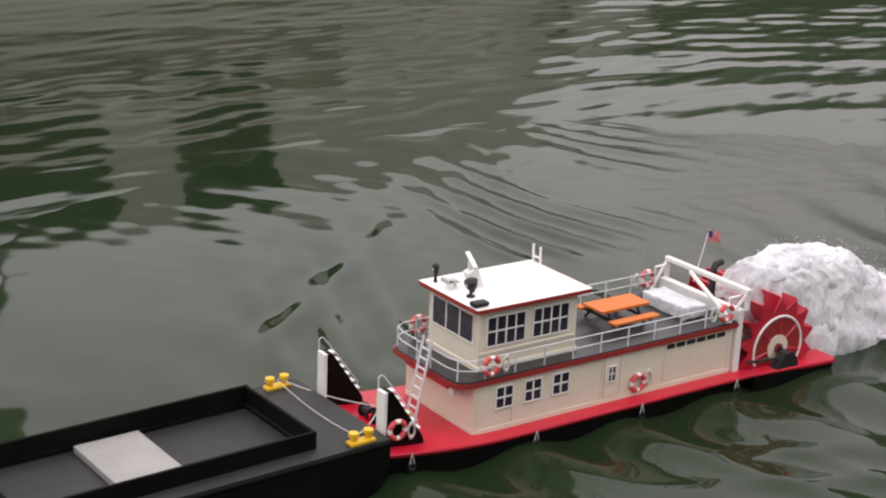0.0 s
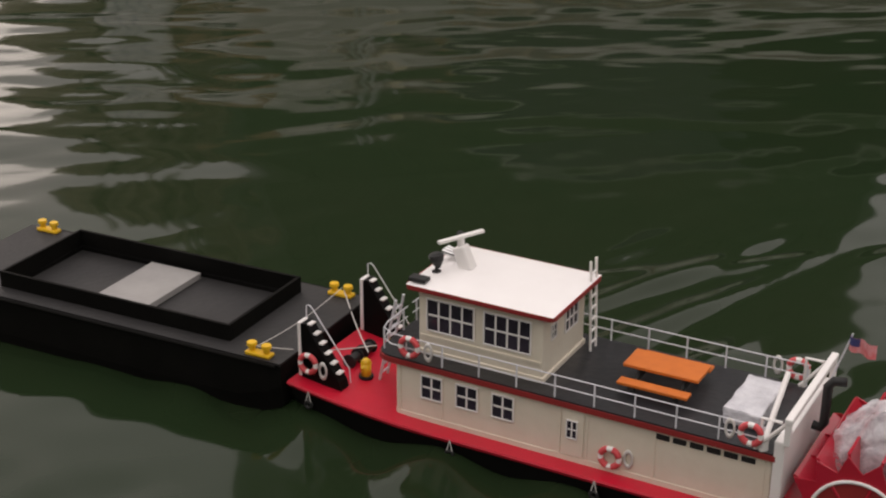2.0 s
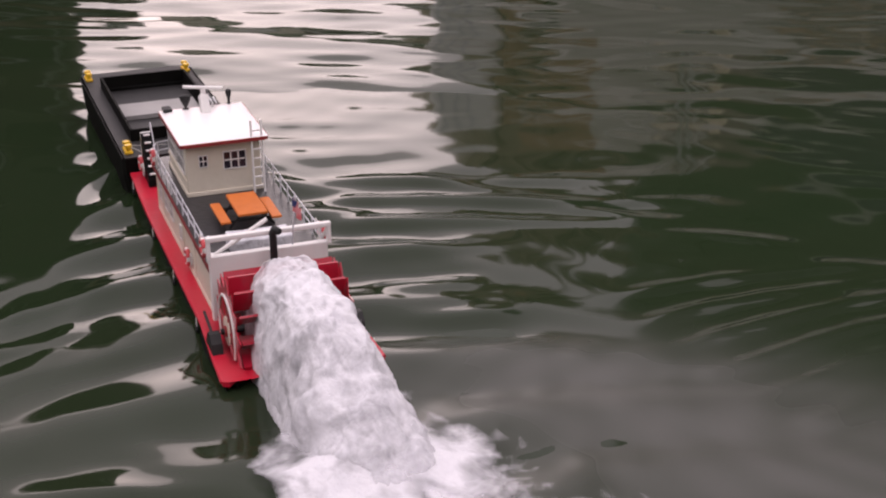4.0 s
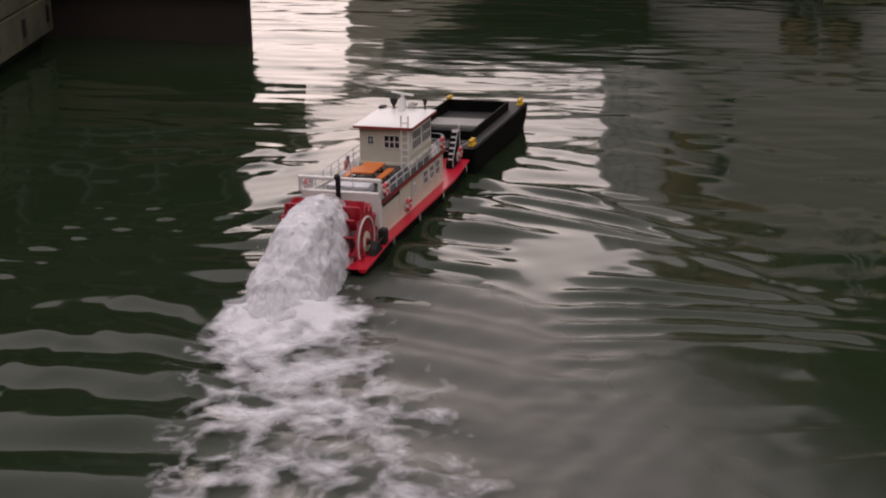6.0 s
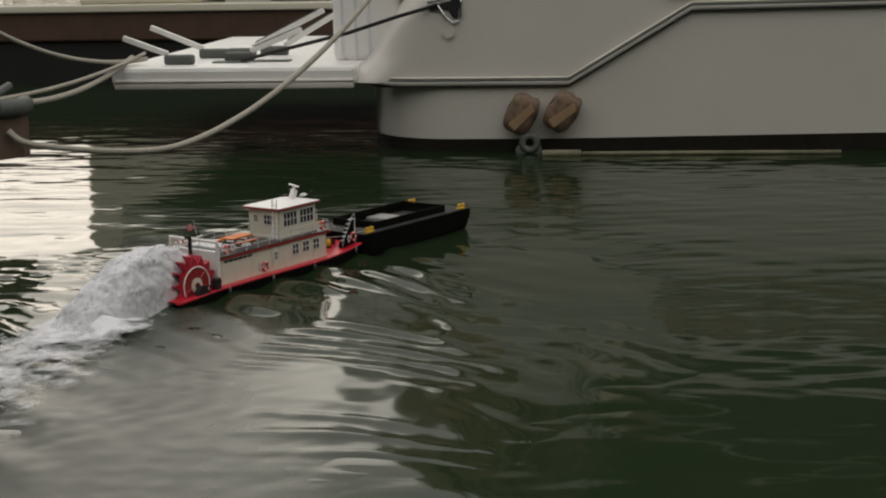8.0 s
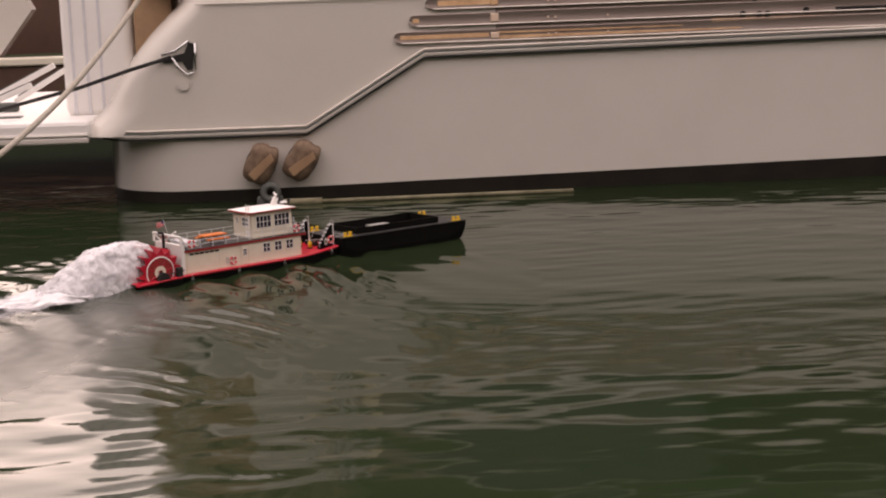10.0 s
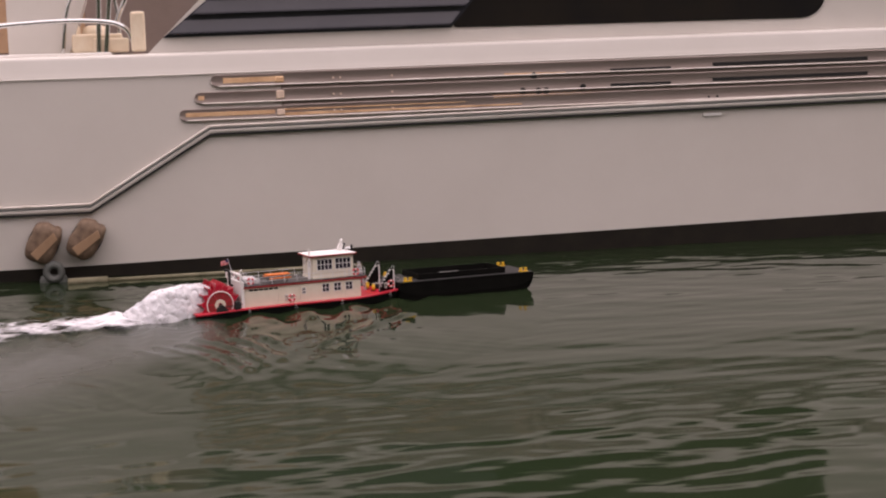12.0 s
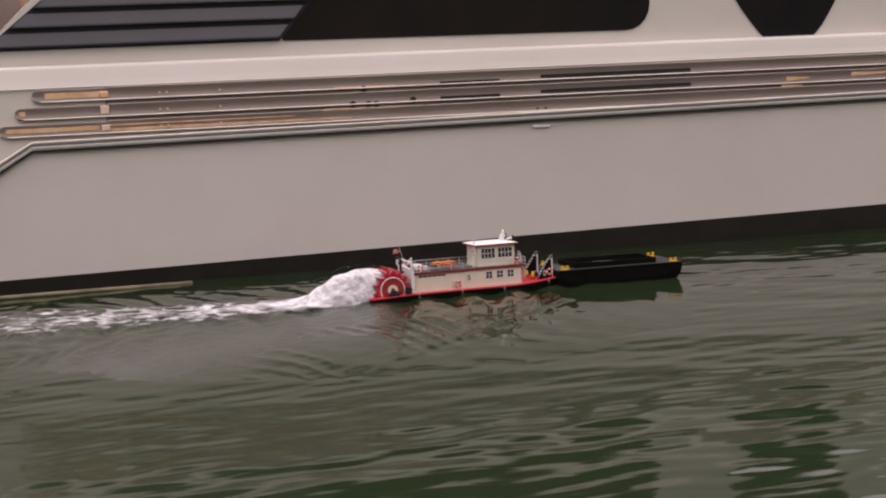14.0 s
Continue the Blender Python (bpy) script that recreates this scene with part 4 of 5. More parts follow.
def froth_patch(seed, length, width, density):
    """A raft of froth on the water, one stretch of the trail."""
    bm = BM()
    rows = []
    N, M = max(8, int(length / 0.02)), int(width * 2 / 0.02)
    for i in range(N):
        x = length * (i / (N - 1) - 0.5)
        row = []
        for k in range(M):
            y = width * (2 * k / (M - 1) - 1)
            q = Vector((x * 9, y * 9, seed * 3.3))
            lift = 0.055 * math.exp(-((x - 0.04) / 0.09) ** 2 - (y / 0.20) ** 2) if seed == 0 else 0.0
            row.append((x, y, 0.033 + lift + 0.008 * noise.noise(q) + 0.004 * noise.noise(q * 3)))
        rows.append(row)
    sheet(bm, rows)
    ob = part("froth", bm, FOAM, None, "", True)
    def cov(c):
        w = 1 + 0.35 * noise.noise(Vector((c.x * 5, c.y * 5, seed * 1.7)))
        e = 1 - min(1, abs(c.y) / width * w) ** 2.6
        f = min(1, (0.5 - abs(c.x) / length) * 3.2)
        crest = 0.16 * math.exp(-((c.x - 0.05) / 0.12) ** 2 - (c.y / 0.24) ** 2) if seed == 0 else 0.0
        return density * (0.35 + 0.65 * e) * (0.6 + 0.4 * f) + crest
    cover_layer(ob, cov)
    return ob


def soft_step(v):
    v = np.clip(v, 0, 1)
    return v * v * (3 - 2 * v)


def kelvin(x, y, lam, half=21.0):
    """Ship waves behind a source at the origin that runs along +x."""
    k0 = 2 * math.pi / lam
    h = np.zeros_like(x)
    th = np.linspace(-1.25, 1.25, 161)
    for a in th:
        w = math.cos(a) ** 1.2 * math.exp(-(a / 0.95) ** 4)
        h += w * np.cos(k0 / math.cos(a) ** 2 * (x * math.cos(a) + y * math.sin(a)))
    ang = np.degrees(np.arctan2(np.abs(y), np.maximum(-x, 1e-3)))
    mask = soft_step((half - ang) / (0.45 * half)) * np.clip((-x - 0.05) / 0.25, 0, 1)
    return h / len(th) * mask * 3.2


def feathers(X, Y):
    """Short steep crests, one behind the other, along the outer arm of the bow wave."""
    h = np.zeros_like(X)
    for i in range(8):
        cx, cy = 0.10 - 0.36 * i, -0.86 - 0.30 * i
        a = radians(228 + 3 * i)
        u = (X - cx) * math.cos(a) + (Y - cy) * math.sin(a)
        v = -(X - cx) * math.sin(a) + (Y - cy) * math.cos(a)
        v = v + 0.25 * u * u
        h += 0.012 * 0.82 ** i * np.exp(-(u / 0.16) ** 2) * (np.exp(-(v / 0.035) ** 2) - 0.5 * np.exp(-((v - 0.08) / 0.06) ** 2))
    return h


def churned_zone(X, Y):
    """How far the wheel has churned the water, beside and under the froth."""
    back = np.maximum(-0.8 - X, 0)
    return np.exp(-((Y + 0.34 + 0.55 * back) / (0.33 + 0.28 * back)) ** 2) * soft_step((-0.8 - X) / 0.5) * soft_step((X + 4.2) / 1.0)


def build_wake():
    """The ship waves that travel with the tow, a raised skin of water."""
    def z(X, Y):
        bend = 0.10 * np.sin(3.1 * X + 2.0 * Y) + 0.06 * np.sin(5.3 * Y - 4.1 * X + 1)
        bow, stern = kelvin(X - 1.45 + 0.3 * bend, Y, 0.36), kelvin(X + 0.55 + bend, Y, 0.30, 36)
        inner = 1 - 0.5 * soft_step((Y - 0.15) / 0.4)
        bow, stern = bow * inner, stern * inner ** 2
        patch = 0.55 + 0.45 * np.sin(2.3 * X + 3.7 * Y + 1.5 * np.sin(1.7 * X - 2.2 * Y))
        r = np.hypot((X + 1.3) / 4.2, Y / np.where(Y < 0, 4.4, 3.7))
        inside = soft_step((1 - r) / 0.6)
        track = np.exp(-((Y + 0.066 * (X + 0.75) ** 2) / 0.42) ** 2) * np.clip((-0.9 - X) / 0.4, 0, 1)
        boil = track * (0.0030 * np.sin(14 * X + 11 * Y + 20 * bend) + 0.0022 * np.sin(23 * X - 19 * Y + 31 * bend))
        stern = stern * (1 - 0.7 * track)
        stern = stern * (1 + 0.7 * np.clip((np.abs(Y) - 0.5) / 0.7, 0, 1))
        # crests that fan out on the outer side, and slanting ones on the inner side
        a = np.abs(Y)
        bow_edge = (1 - 0.5 * soft_step((a - 1.05) / 0.5)) * soft_step((1.45 - X - 0.55 * a) / 0.5) * soft_step((a - 0.2) / 0.2) * soft_step((1.6 - 0.62 * X - a) / 0.8)
        curl = 0.42 - 0.87 * soft_step((0.3 - X) / 2.7)
        broken = soft_step(0.5 + 0.62 * np.sin(2.9 * X + 4.7 * Y + 2.0 * np.sin(3.3 * Y - 1.9 * X)))
        ph = 2 * np.pi / 0.255 * (X + curl * a + 0.5 * bend)
        clear = soft_step((a - 0.20 - 0.50 * soft_step((-0.7 - X) / 1.0)) / 0.3)
        fan = np.where(Y < 0, clear, 0.35) * bow_edge * broken * (np.cos(ph) + 0.28 * np.cos(2 * ph))
        pp = 2 * np.pi / 0.19 * (0.454 * X + 0.891 * Y + 0.25 * bend)
        slant = soft_step((Y - 0.25) / 0.3) * soft_step((1.5 - Y - 0.2 * X) / 0.7) * soft_step((1.0 - X) / 0.6) * broken * (np.cos(pp) + 0.3 * np.cos(2 * pp))
        rng = np.random.default_rng(3)
        chop = np.zeros_like(X)
        for _ in range(14):
            lam, d = rng.uniform(0.13, 0.42), rng.normal(0.0, 0.45)
            k = 2 * np.pi / lam
            chop += 0.0028 * lam * np.cos(k * (X * math.cos(d) + Y * math.sin(d)) + rng.uniform(0, 6.28) + 5 * bend) * (0.6 + 0.4 * np.sin(rng.uniform(1, 3) * X + rng.uniform(-3, 3) * Y))
        # fine ruffled water beside the wash
        wash = churned_zone(X, Y)
        fine = np.zeros_like(X)
        for _ in range(10):
            d, k = rng.uniform(0, 6.28), rng.uniform(35, 80)
            fine += 0.022 / k * np.cos(k * (X * math.cos(d) + Y * math.sin(d)) + rng.uniform(0, 6.28) + 14 * bend)
        chop = chop * (1 - 0.7 * wash) * (1 - 0.5 * soft_step(Y / 0.5) * soft_step((0.2 - X) / 0.6)) + fine * wash
        far = 1 - 0.7 * soft_step((-X - 1.6) / 1.8)
        slow = far * (0.0078 * fan * (1 - 0.8 * wash) + 0.0028 * slant * (1 - 0.6 * soft_step((-0.4 - X) / 0.8))) + chop * (0.55 + 0.45 * broken) + 0.0008 * np.sin(5.1 * X + 6.3 * Y + 9 * bend)
        return (0.021 * bow + 0.014 * stern * patch * (1 - 0.7 * wash) + slow + boil + feathers(X, Y) + 0.014) * inside - 0.03 * (1 - inside)
    w = grid_mesh("wake", np.linspace(-5.5, 2.9, 420), np.linspace(-4.4, 3.7, 405), z, WATER)
    co = np.zeros(len(w.data.vertices) * 3)
    w.data.vertices.foreach_get("co", co)
    X, Y = co[0::3], co[1::3]
    streak = 0.5 + 0.5 * np.sin(9 * X + 13 * Y + 3 * np.sin(7 * X - 4 * Y)) * np.sin(17 * Y - 5 * X + 2 * np.sin(11 * X))
    dull = churned_zone(X, Y) * (0.72 + 0.28 * streak)
    layer = w.data.color_attributes.new("churned", 'FLOAT_COLOR', 'POINT')
    layer.data.foreach_set("color", np.repeat(dull, 4))
    return tagged(w, "ship waves fanning out behind the model boats", "water", kind="stuff")


WAKE = build_wake()
SPRAYS = []
for sd in (1, 2):
    o = spray_hump(sd, 1.0 if sd == 1 else 0.92, 0.0)
    SPRAYS.append(tagged(o, "white churned spray thrown up behind the paddle wheel", "spray", "wheel spray", "stuff"))
SPRAYS.append(tagged(spray_drops(5), "white drops and torn shreds of water round the spray", "spray", "wheel spray", "stuff"))
FROTH = []
for k in range(9):
    o = froth_patch(k, 0.7, 0.33 + 0.06 * k, (0.73, 0.69, 0.65, 0.615)[min(k, 3)] - 0.012 * k)
    FROTH.append(tagged(o, "white lacy froth drifting in the wake", "foam", "wake froth", "stuff"))


def build_loose_line():
    """A thin translucent line that the wind swings past close to the viewer."""
    o = tagged(part("loose_line", tube(BM(), [(0.004 * math.sin(k * 0.9), 0, -0.062 + 0.12 * k) for k in range(28)], 0.0016, 8), LINE, None, "", True),
               "thin translucent pale line swinging loose in the wind", "line")
    return o


LOOSE = build_loose_line()


# ---- paths of what moves ----
def run_at(t):
    """The towboat's place and heading, straight on before the start and gliding between rows."""
    if t <= RUN[0][0]:
        a, b = RUN[0], RUN[1]
        w = (t - a[0]) / (b[0] - a[0])
        return a[1] + (b[1] - a[1]) * w, a[2] + (b[2] - a[2]) * w, a[3] + (b[3] - a[3]) * w * 0.5
    for a, b in zip(RUN, RUN[1:]):
        if t <= b[0]:
            w = (t - a[0]) / (b[0] - a[0])
            # a gentle curve through the gaps
            h0, h1 = radians(a[3]), radians(b[3])
            L = math.hypot(b[1] - a[1], b[2] - a[2])
            c = [(2 * w ** 3 - 3 * w * w + 1), (w ** 3 - 2 * w * w + w) * L, (-2 * w ** 3 + 3 * w * w), (w ** 3 - w * w) * L]
            x = c[0] * a[1] + c[1] * math.cos(h0) + c[2] * b[1] + c[3] * math.cos(h1)
            y = c[0] * a[2] + c[1] * math.sin(h0) + c[2] * b[2] + c[3] * math.sin(h1)
            return x, y, a[3] + (b[3] - a[3]) * w
    return RUN[-1][1:]


def motions():
    ts = sorted({r[0] for r in RUN} | {3.7, 4.2, 4.7, 5.1, 9.1, 9.6, 10.1, 10.5})
    def at(t):
        x, y, h = run_at(t)
        return pose(x, y, 0.0, 0, 0, h)
    rows = [(t, at(t)) for t in ts]
    for ob in (TOW, WAKE, *LINES):
        walk(ob, rows)
    # the barge swings a little on its lashings in the first turn
    def barge_at(t):
        swing = float(np.interp(t, (0, 1.5, 2.2, 3.2, 5.5), (2.0, 2.0, 1.3, 0.6, 0)))
        return at(t) @ pose(0.42, 0, 0.13, 0, 0.5, swing) @ pose(-0.42, 0, -0.13)
    walk(BARGE_OB, [(t, barge_at(t)) for t in ts])
    # the wheel turns steadily on its shaft
    walk(WHEEL, [(k / 10, pose(-0.893, 0, 0.098) @ Matrix.Rotation(radians(-47 * k), 4, 'Y')) for k in range(141)])
    # spray heaves as it travels with the stern
    for i, ob in enumerate(SPRAYS):
        rs = []
        for k in range(57):
            t = k * 0.25
            q = at(t) @ pose(0.012 * math.sin(5.1 * t + 2 * i), 0.006 * math.sin(7 * t + i), -0.006 - 0.055 * min(max((t - 6.5) / 4, 0), 1) + 0.012 * math.sin(6.3 * t + 3 * i), 0, 1.5 * math.sin(4 * t + i), 0)
            rs.append((t, q))
        walk(ob, rs)
    # the loose line swings across once
    walk(LOOSE, [(0.0, pose(-0.45, -0.35, 1.70)), (8.2, pose(-0.45, -0.35, 1.70)), (8.4, pose(-0.20, 0.26, 1.69, 0, -8, 0)), (8.5, pose(0.0855, 0.32, 1.69, 0, 5, 0)),
                 (8.6, pose(0.40, 0.26, 1.69, 0, 14, 0)), (8.8, pose(0.62, -0.30, 1.70)), (14.0, pose(0.62, -0.35, 1.70))])
    # froth follows between the track of the stern and the line astern
    def astern(t, d):
        x, y, h = run_at(t)
        xl, yl, hl = run_at(t - (d - 0.75) * 0.98)
        a, c = radians(h), radians(hl)
        rx, ry = x - d * math.cos(a), y - d * math.sin(a)
        tx, ty = xl - 0.75 * math.cos(c), yl - 0.75 * math.sin(c)
        f = float(np.interp(t, (3.0, 5.5, 6.5, 7.5, 11.0, 14.0), (0.6, 0.22, 0.22, 0.42, 1.0, 1.4)))
        near = min(max((2.3 - d) / 0.7, 0), 1)
        f += 0.45 * near * min(max((8.5 - t) / 2, 0), 1)
        return f * rx + (1 - f) * tx, f * ry + (1 - f) * ty
    for k, ob in enumerate(FROTH):
        d = 1.62 + 0.33 * k
        rs = []
        for j in range(36):
            t = min(j * 0.4, 14.0)
            x, y = astern(t, d)
            xa, ya = astern(t, d - 0.2)
            xb, yb = astern(t, d + 0.2)
            rs.append((t, pose(x, y, 0.0, 0, 0, math.degrees(math.atan2(ya - yb, xa - xb)))))
        walk(ob, rs)


# ---- the moored yacht ----
YF = 12.93      # the plane of its side


def smooth(pts, n=6):
    """A soft curve through a few points."""
    p = [Vector(q) for q in pts]
    out = []
    for i in range(len(p) - 1):
        a, b, c, d = p[max(i - 1, 0)], p[i], p[i + 1], p[min(i + 2, len(p) - 1)]
        for k in range(n):
            t = k / n
            out.append(0.5 * (2 * b + (c - a) * t + (2 * a - 5 * b + 4 * c - d) * t * t + (3 * b - a - 3 * c + d) * t ** 3))
    return out + [p[-1]]


def sheer(x):
    """Height of the side rail: level aft, a slope, then rising forward."""
    if x < -0.33:
        return 0.585
    if x < 0.674:
        return 0.585 + (1.187 - 0.585) * (x + 0.33) / 1.004
    return 1.187 + 0.0125 * (x - 0.674)


MID = YF + 2.4   # the yacht's middle line


def both_sides(rows):
    """A side and its mirror image across the middle line."""
    bm = sheet(BM(), rows)
    return sheet(bm, [[(p[0], 2 * MID - p[1], p[2]) for p in r] for r in rows])


def plan(x0, r, y1, xf=16.9, n=52):
    """The side's line in plan, from forward to aft, rounded by r into the transom at x0."""
    xs = list(np.linspace(xf, x0 + r, n))
    pts = [(x, YF + 0.05 * max(x - 10.0, 0) ** 2) for x in xs]
    for k in range(1, 9):
        a = radians(90 * k / 8)
        pts.append((x0 + r - r * math.sin(a), YF + r - r * math.cos(a)))
    pts.append((x0, y1))
    return pts


def build_yacht():
    ya = thing("yacht", "large white motor yacht moored stern to the dock", "yacht")
    # lower hull, boot stripe
    def boot(x):
        return 0.105 + 0.0145 * max(x + 0.5, 0)
    p = plan(-2.06, 0.75, MID)
    rows = []
    for z in range(9):
        row = []
        for x, y in p:
            b, t = boot(x), sheer(x)
            row.append((x, y + 0.025 * (1 - z / 8), b + (t - b) * z / 8))
        rows.append(row)
    bm = both_sides(rows)
    part("hull", bm, HULLWHITE, ya, "white gelcoat hull side", True)
    bm = both_sides([[(x, y + 0.028 + 0.25 * (1 - z), boot(x) * z - 0.5 * (1 - z)) for x, y in p] for z in (0, 0.5, 1)])
    part("boot_stripe", bm, BOOT, ya, "dark slimy boot stripe", True)
    # raised strake
    fine = [(x, y) for x, y in plan(-2.06, 0.42, MID, n=140)]
    for dz, r, mt, out, lb in ((0.0, 0.032, HULLWHITE, 0.012, "white raised rubbing strake"), (0.036, 0.014, RAILMETAL, 0.026, "metal strip on the strake"), (-0.030, 0.011, RUBBER, 0.028, "dark line under the strake"), (0.018, 0.007, BUMPER, 0.040, "dark line in the strake")):
        line = fine + [(-0.33, YF), (0.674, YF)]
        body = sorted([q for q in line if q[0] > -1.64], key=lambda q: -q[0]) + [q for q in fine if q[0] <= -1.64]
        bm = tube(BM(), [(x, y - out, sheer(x) + dz) for x, y in body], r, 8)
        part("strake", bm, mt, ya, lb, True)
    # topsides above the strake; their after end sweeps up and forward
    def aft(z):
        u = min(max((z - 0.6) / 1.1, 0), 1)
        return -2.04 + 0.18 * u + 0.55 * u ** 2.2 - 0.34 * math.exp(-max(z - 0.62, 0) / 0.10)
    rows = []
    for k in range(13):
        row = []
        v = k / 12
        for x, y in plan(-2.04, 0.42, 14.4, n=90):
            top = 1.655 + 0.006 * max(x, 0)
            z = sheer(x) + (top - sheer(x)) * v
            a = aft(z)
            if x < 0.0:
                x2 = a + (x + 2.04) * (0.0 - a) / 2.04
            else:
                x2 = x
            row.append((x2, y + 0.01, z))
        rows.append(row)
    # shoulder turned inboard
    for w, (dy, dz) in enumerate(((0.008, 0.03), (0.015, 0.06), (0.030, 0.145), (0.034, 0.160), (0.040, 0.170), (0.07, 0.180), (0.14, 0.184), (0.5, 0.185))):
        row = []
        for x, y, z in rows[12]:
            row.append((x + (0.35 * dz if x < 0 else 0), y + dy, z + dz))
        rows.append(row)
    part("upper_hull", both_sides(rows), HULLWHITE, ya, "white upper hull with a rounded stern quarter", True)
    part("knuckle_line", tube(BM(), [(x, YF - 0.004, 1.655 + 0.006 * max(x, 0)) for x in np.linspace(-1.2, 9.0, 40)], 0.008, 6), HULLWHITE, ya)
    # vent panel with three long polished troughs
    def lift(z0, x):
        return z0 + 0.0045 * (x - 0.5)
    bm = prism(BM(), [(1.28, lift(1.268, 1.28)), (9.0, lift(1.268, 9)), (9.0, lift(1.650, 9)), (1.28, lift(1.650, 1.28))], 1, YF - 0.002, YF + 0.03)
    part("vent_panel", bm, VENTPLATE, ya, "satin steel vent panel")
    for n, (z0, xa, xe) in enumerate(((1.322, 0.43, 9.0), (1.458, 0.56, 9.0), (1.595, 0.70, 9.0))):
        bm = BM()
        rows = []
        for x in [xa, xa + 0.002, xa + 0.006, xa + 0.013, xa + 0.024, xa + 0.044] + list(np.linspace(xa + 0.12, xe, 60)):
            h = 0.044 * math.sqrt(max(0.0, 1 - (1 - min(1, (x - xa) / 0.044)) ** 2)) + 0.003
            c = lift(z0, x)
            rows.append([(x, YF + 0.01, c - h), (x, YF - 0.014, c - h), (x, YF - 0.012, c - h * 0.8), (x, YF - 0.008, c - h * 0.3), (x, YF - 0.007, c), (x, YF - 0.008, c + h * 0.4), (x, YF - 0.012, c + h * 0.85), (x, YF - 0.014, c + h), (x, YF + 0.01, c + h)])
        sheet(bm, rows)
        vt = part("vent_trough", bm, STEEL, ya, "satin taupe trough with a rounded end", True)
        part("upper_lip", tube(BM(), [(x, YF - 0.012, lift(z0, x) + 0.05) for x in np.linspace(1.3, xe, 30)], 0.006, 6), STEEL, vt)
        part("lower_lip", tube(BM(), [(x, YF - 0.016, lift(z0, x) - 0.047) for x in np.linspace(xa + 0.06, xe, 30)], 0.007, 6), RAILMETAL, vt, "bright lower lip")
        # inserts that paint a warm reflection at the troughs' after ends
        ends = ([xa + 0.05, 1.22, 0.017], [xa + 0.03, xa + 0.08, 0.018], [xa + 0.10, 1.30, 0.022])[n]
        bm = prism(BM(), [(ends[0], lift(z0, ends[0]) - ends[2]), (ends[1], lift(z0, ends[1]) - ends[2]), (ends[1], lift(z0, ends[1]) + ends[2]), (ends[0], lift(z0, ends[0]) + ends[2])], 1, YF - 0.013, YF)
        part("glint_insert", bm, WARMGLINT, vt, "insert coloured as a warm sunset glint")
        x = 1.27
        part("bracket", box(BM(), x - 0.035, x + 0.035, YF - 0.024, YF + 0.01, lift(z0, x) - 0.03, lift(z0, x) + (0.04 if n == 1 else 0.02), 0.008), PEACH if n < 2 else WARMGLINT, vt, "pale peach bracket")
        for x in (1.72, 1.78, 2.22):
            part("fitting", rod(BM(), (x, YF - 0.022, lift(z0, x) - 0.008), (x, YF, lift(z0, x) - 0.008), 0.009, 10), PEACH, vt, "small bright fitting")
    # tapering strips painted as warm reflections along the panel
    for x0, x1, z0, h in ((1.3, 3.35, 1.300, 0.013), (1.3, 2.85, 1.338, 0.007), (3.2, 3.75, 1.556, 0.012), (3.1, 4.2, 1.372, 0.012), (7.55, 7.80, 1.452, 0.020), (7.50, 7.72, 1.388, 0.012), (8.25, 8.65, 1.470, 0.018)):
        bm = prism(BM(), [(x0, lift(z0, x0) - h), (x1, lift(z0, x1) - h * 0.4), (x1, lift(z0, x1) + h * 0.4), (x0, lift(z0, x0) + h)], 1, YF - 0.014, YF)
        part("glint_strip", bm, WARMGLINT, ya, "strip coloured as a warm glint, tapering forward")
    for x0, x1, z, hz in ((4.15, 4.7, 1.578, 0.012), (5.09, 6.56, 1.598, 0.016), (4.15, 4.7, 1.442, 0.018), (5.09, 6.56, 1.466, 0.015)):
        bm = prism(BM(), [(x0, z - hz), (x1, z + 0.006 * (x1 - x0) - hz), (x1, z + 0.006 * (x1 - x0) + hz), (x0, z + hz)], 1, YF - 0.017, YF + 0.01)
        part("vent_gap", bm, RUBBER, ya, "dark open vent slot")
    for x, z in ((3.36, 1.425), (3.50, 1.42), (3.57, 1.42), (3.46, 1.552), (3.9, 1.44), (5.05, 1.315), (5.13, 1.316)):
        w = 0.05 if x < 5 else 0.018
        part("drain", rod(BM(), (x, YF - 0.018, z), (x, YF, z), w * 0.55, 14), RUBBER, ya, "dark round drain")
    part("maker_plate", box(BM(), 5.0, 5.17, YF - 0.018, YF + 0.02, 1.145, 1.168, 0.004), WHITE, ya, "small metal plate")
    # deckhouse with tinted windows
    dy = YF + 0.16
    top = 2.9
    bm = prism(BM(), [(0.14, 1.78), (13.2, 1.845), (11.6, top), (1.30, top), (0.98, 2.6)], 1, dy, 2 * MID - dy)
    part("deckhouse", bm, HULLWHITE, ya, "white deckhouse")
    def pane(pts, name, mat, label, off=0.012, d=0.02):
        return part(name, prism(BM(), pts, 1, dy - off, dy + d), mat, ya, label)
    pane([(0.33, 1.965), (2.78, 1.985), (3.53, 2.84), (1.40, 2.84)], "side_panel", PANELBLACK, "black glossy side panel with louvre lines")
    for k in range(5):
        z0 = 1.985 + 0.157 * k
        def section(u):
            pts = []
            for out, up in ((0.014, 0.0), (0.052, 0.006), (0.050, 0.020), (0.014, 0.118)):
                zz = z0 + up
                xa, xb = 0.34 + 1.25 * (zz - 1.965), 2.76 + 0.88 * (zz - 1.985)
                x = xa + (xb - xa) * u
                pts.append((x, dy - out, zz + 0.008 * (x - 0.4)))
            return pts
        rows = [section(k / 11) for k in range(12)]
        bm = sheet(BM(), [r + r[:1] for r in rows])
        part("louvre", bm, PANELBLACK, ya, "black glossy louvre slat")
    def rounded(x0, x1, z0, z1, r0, r1):
        o = []
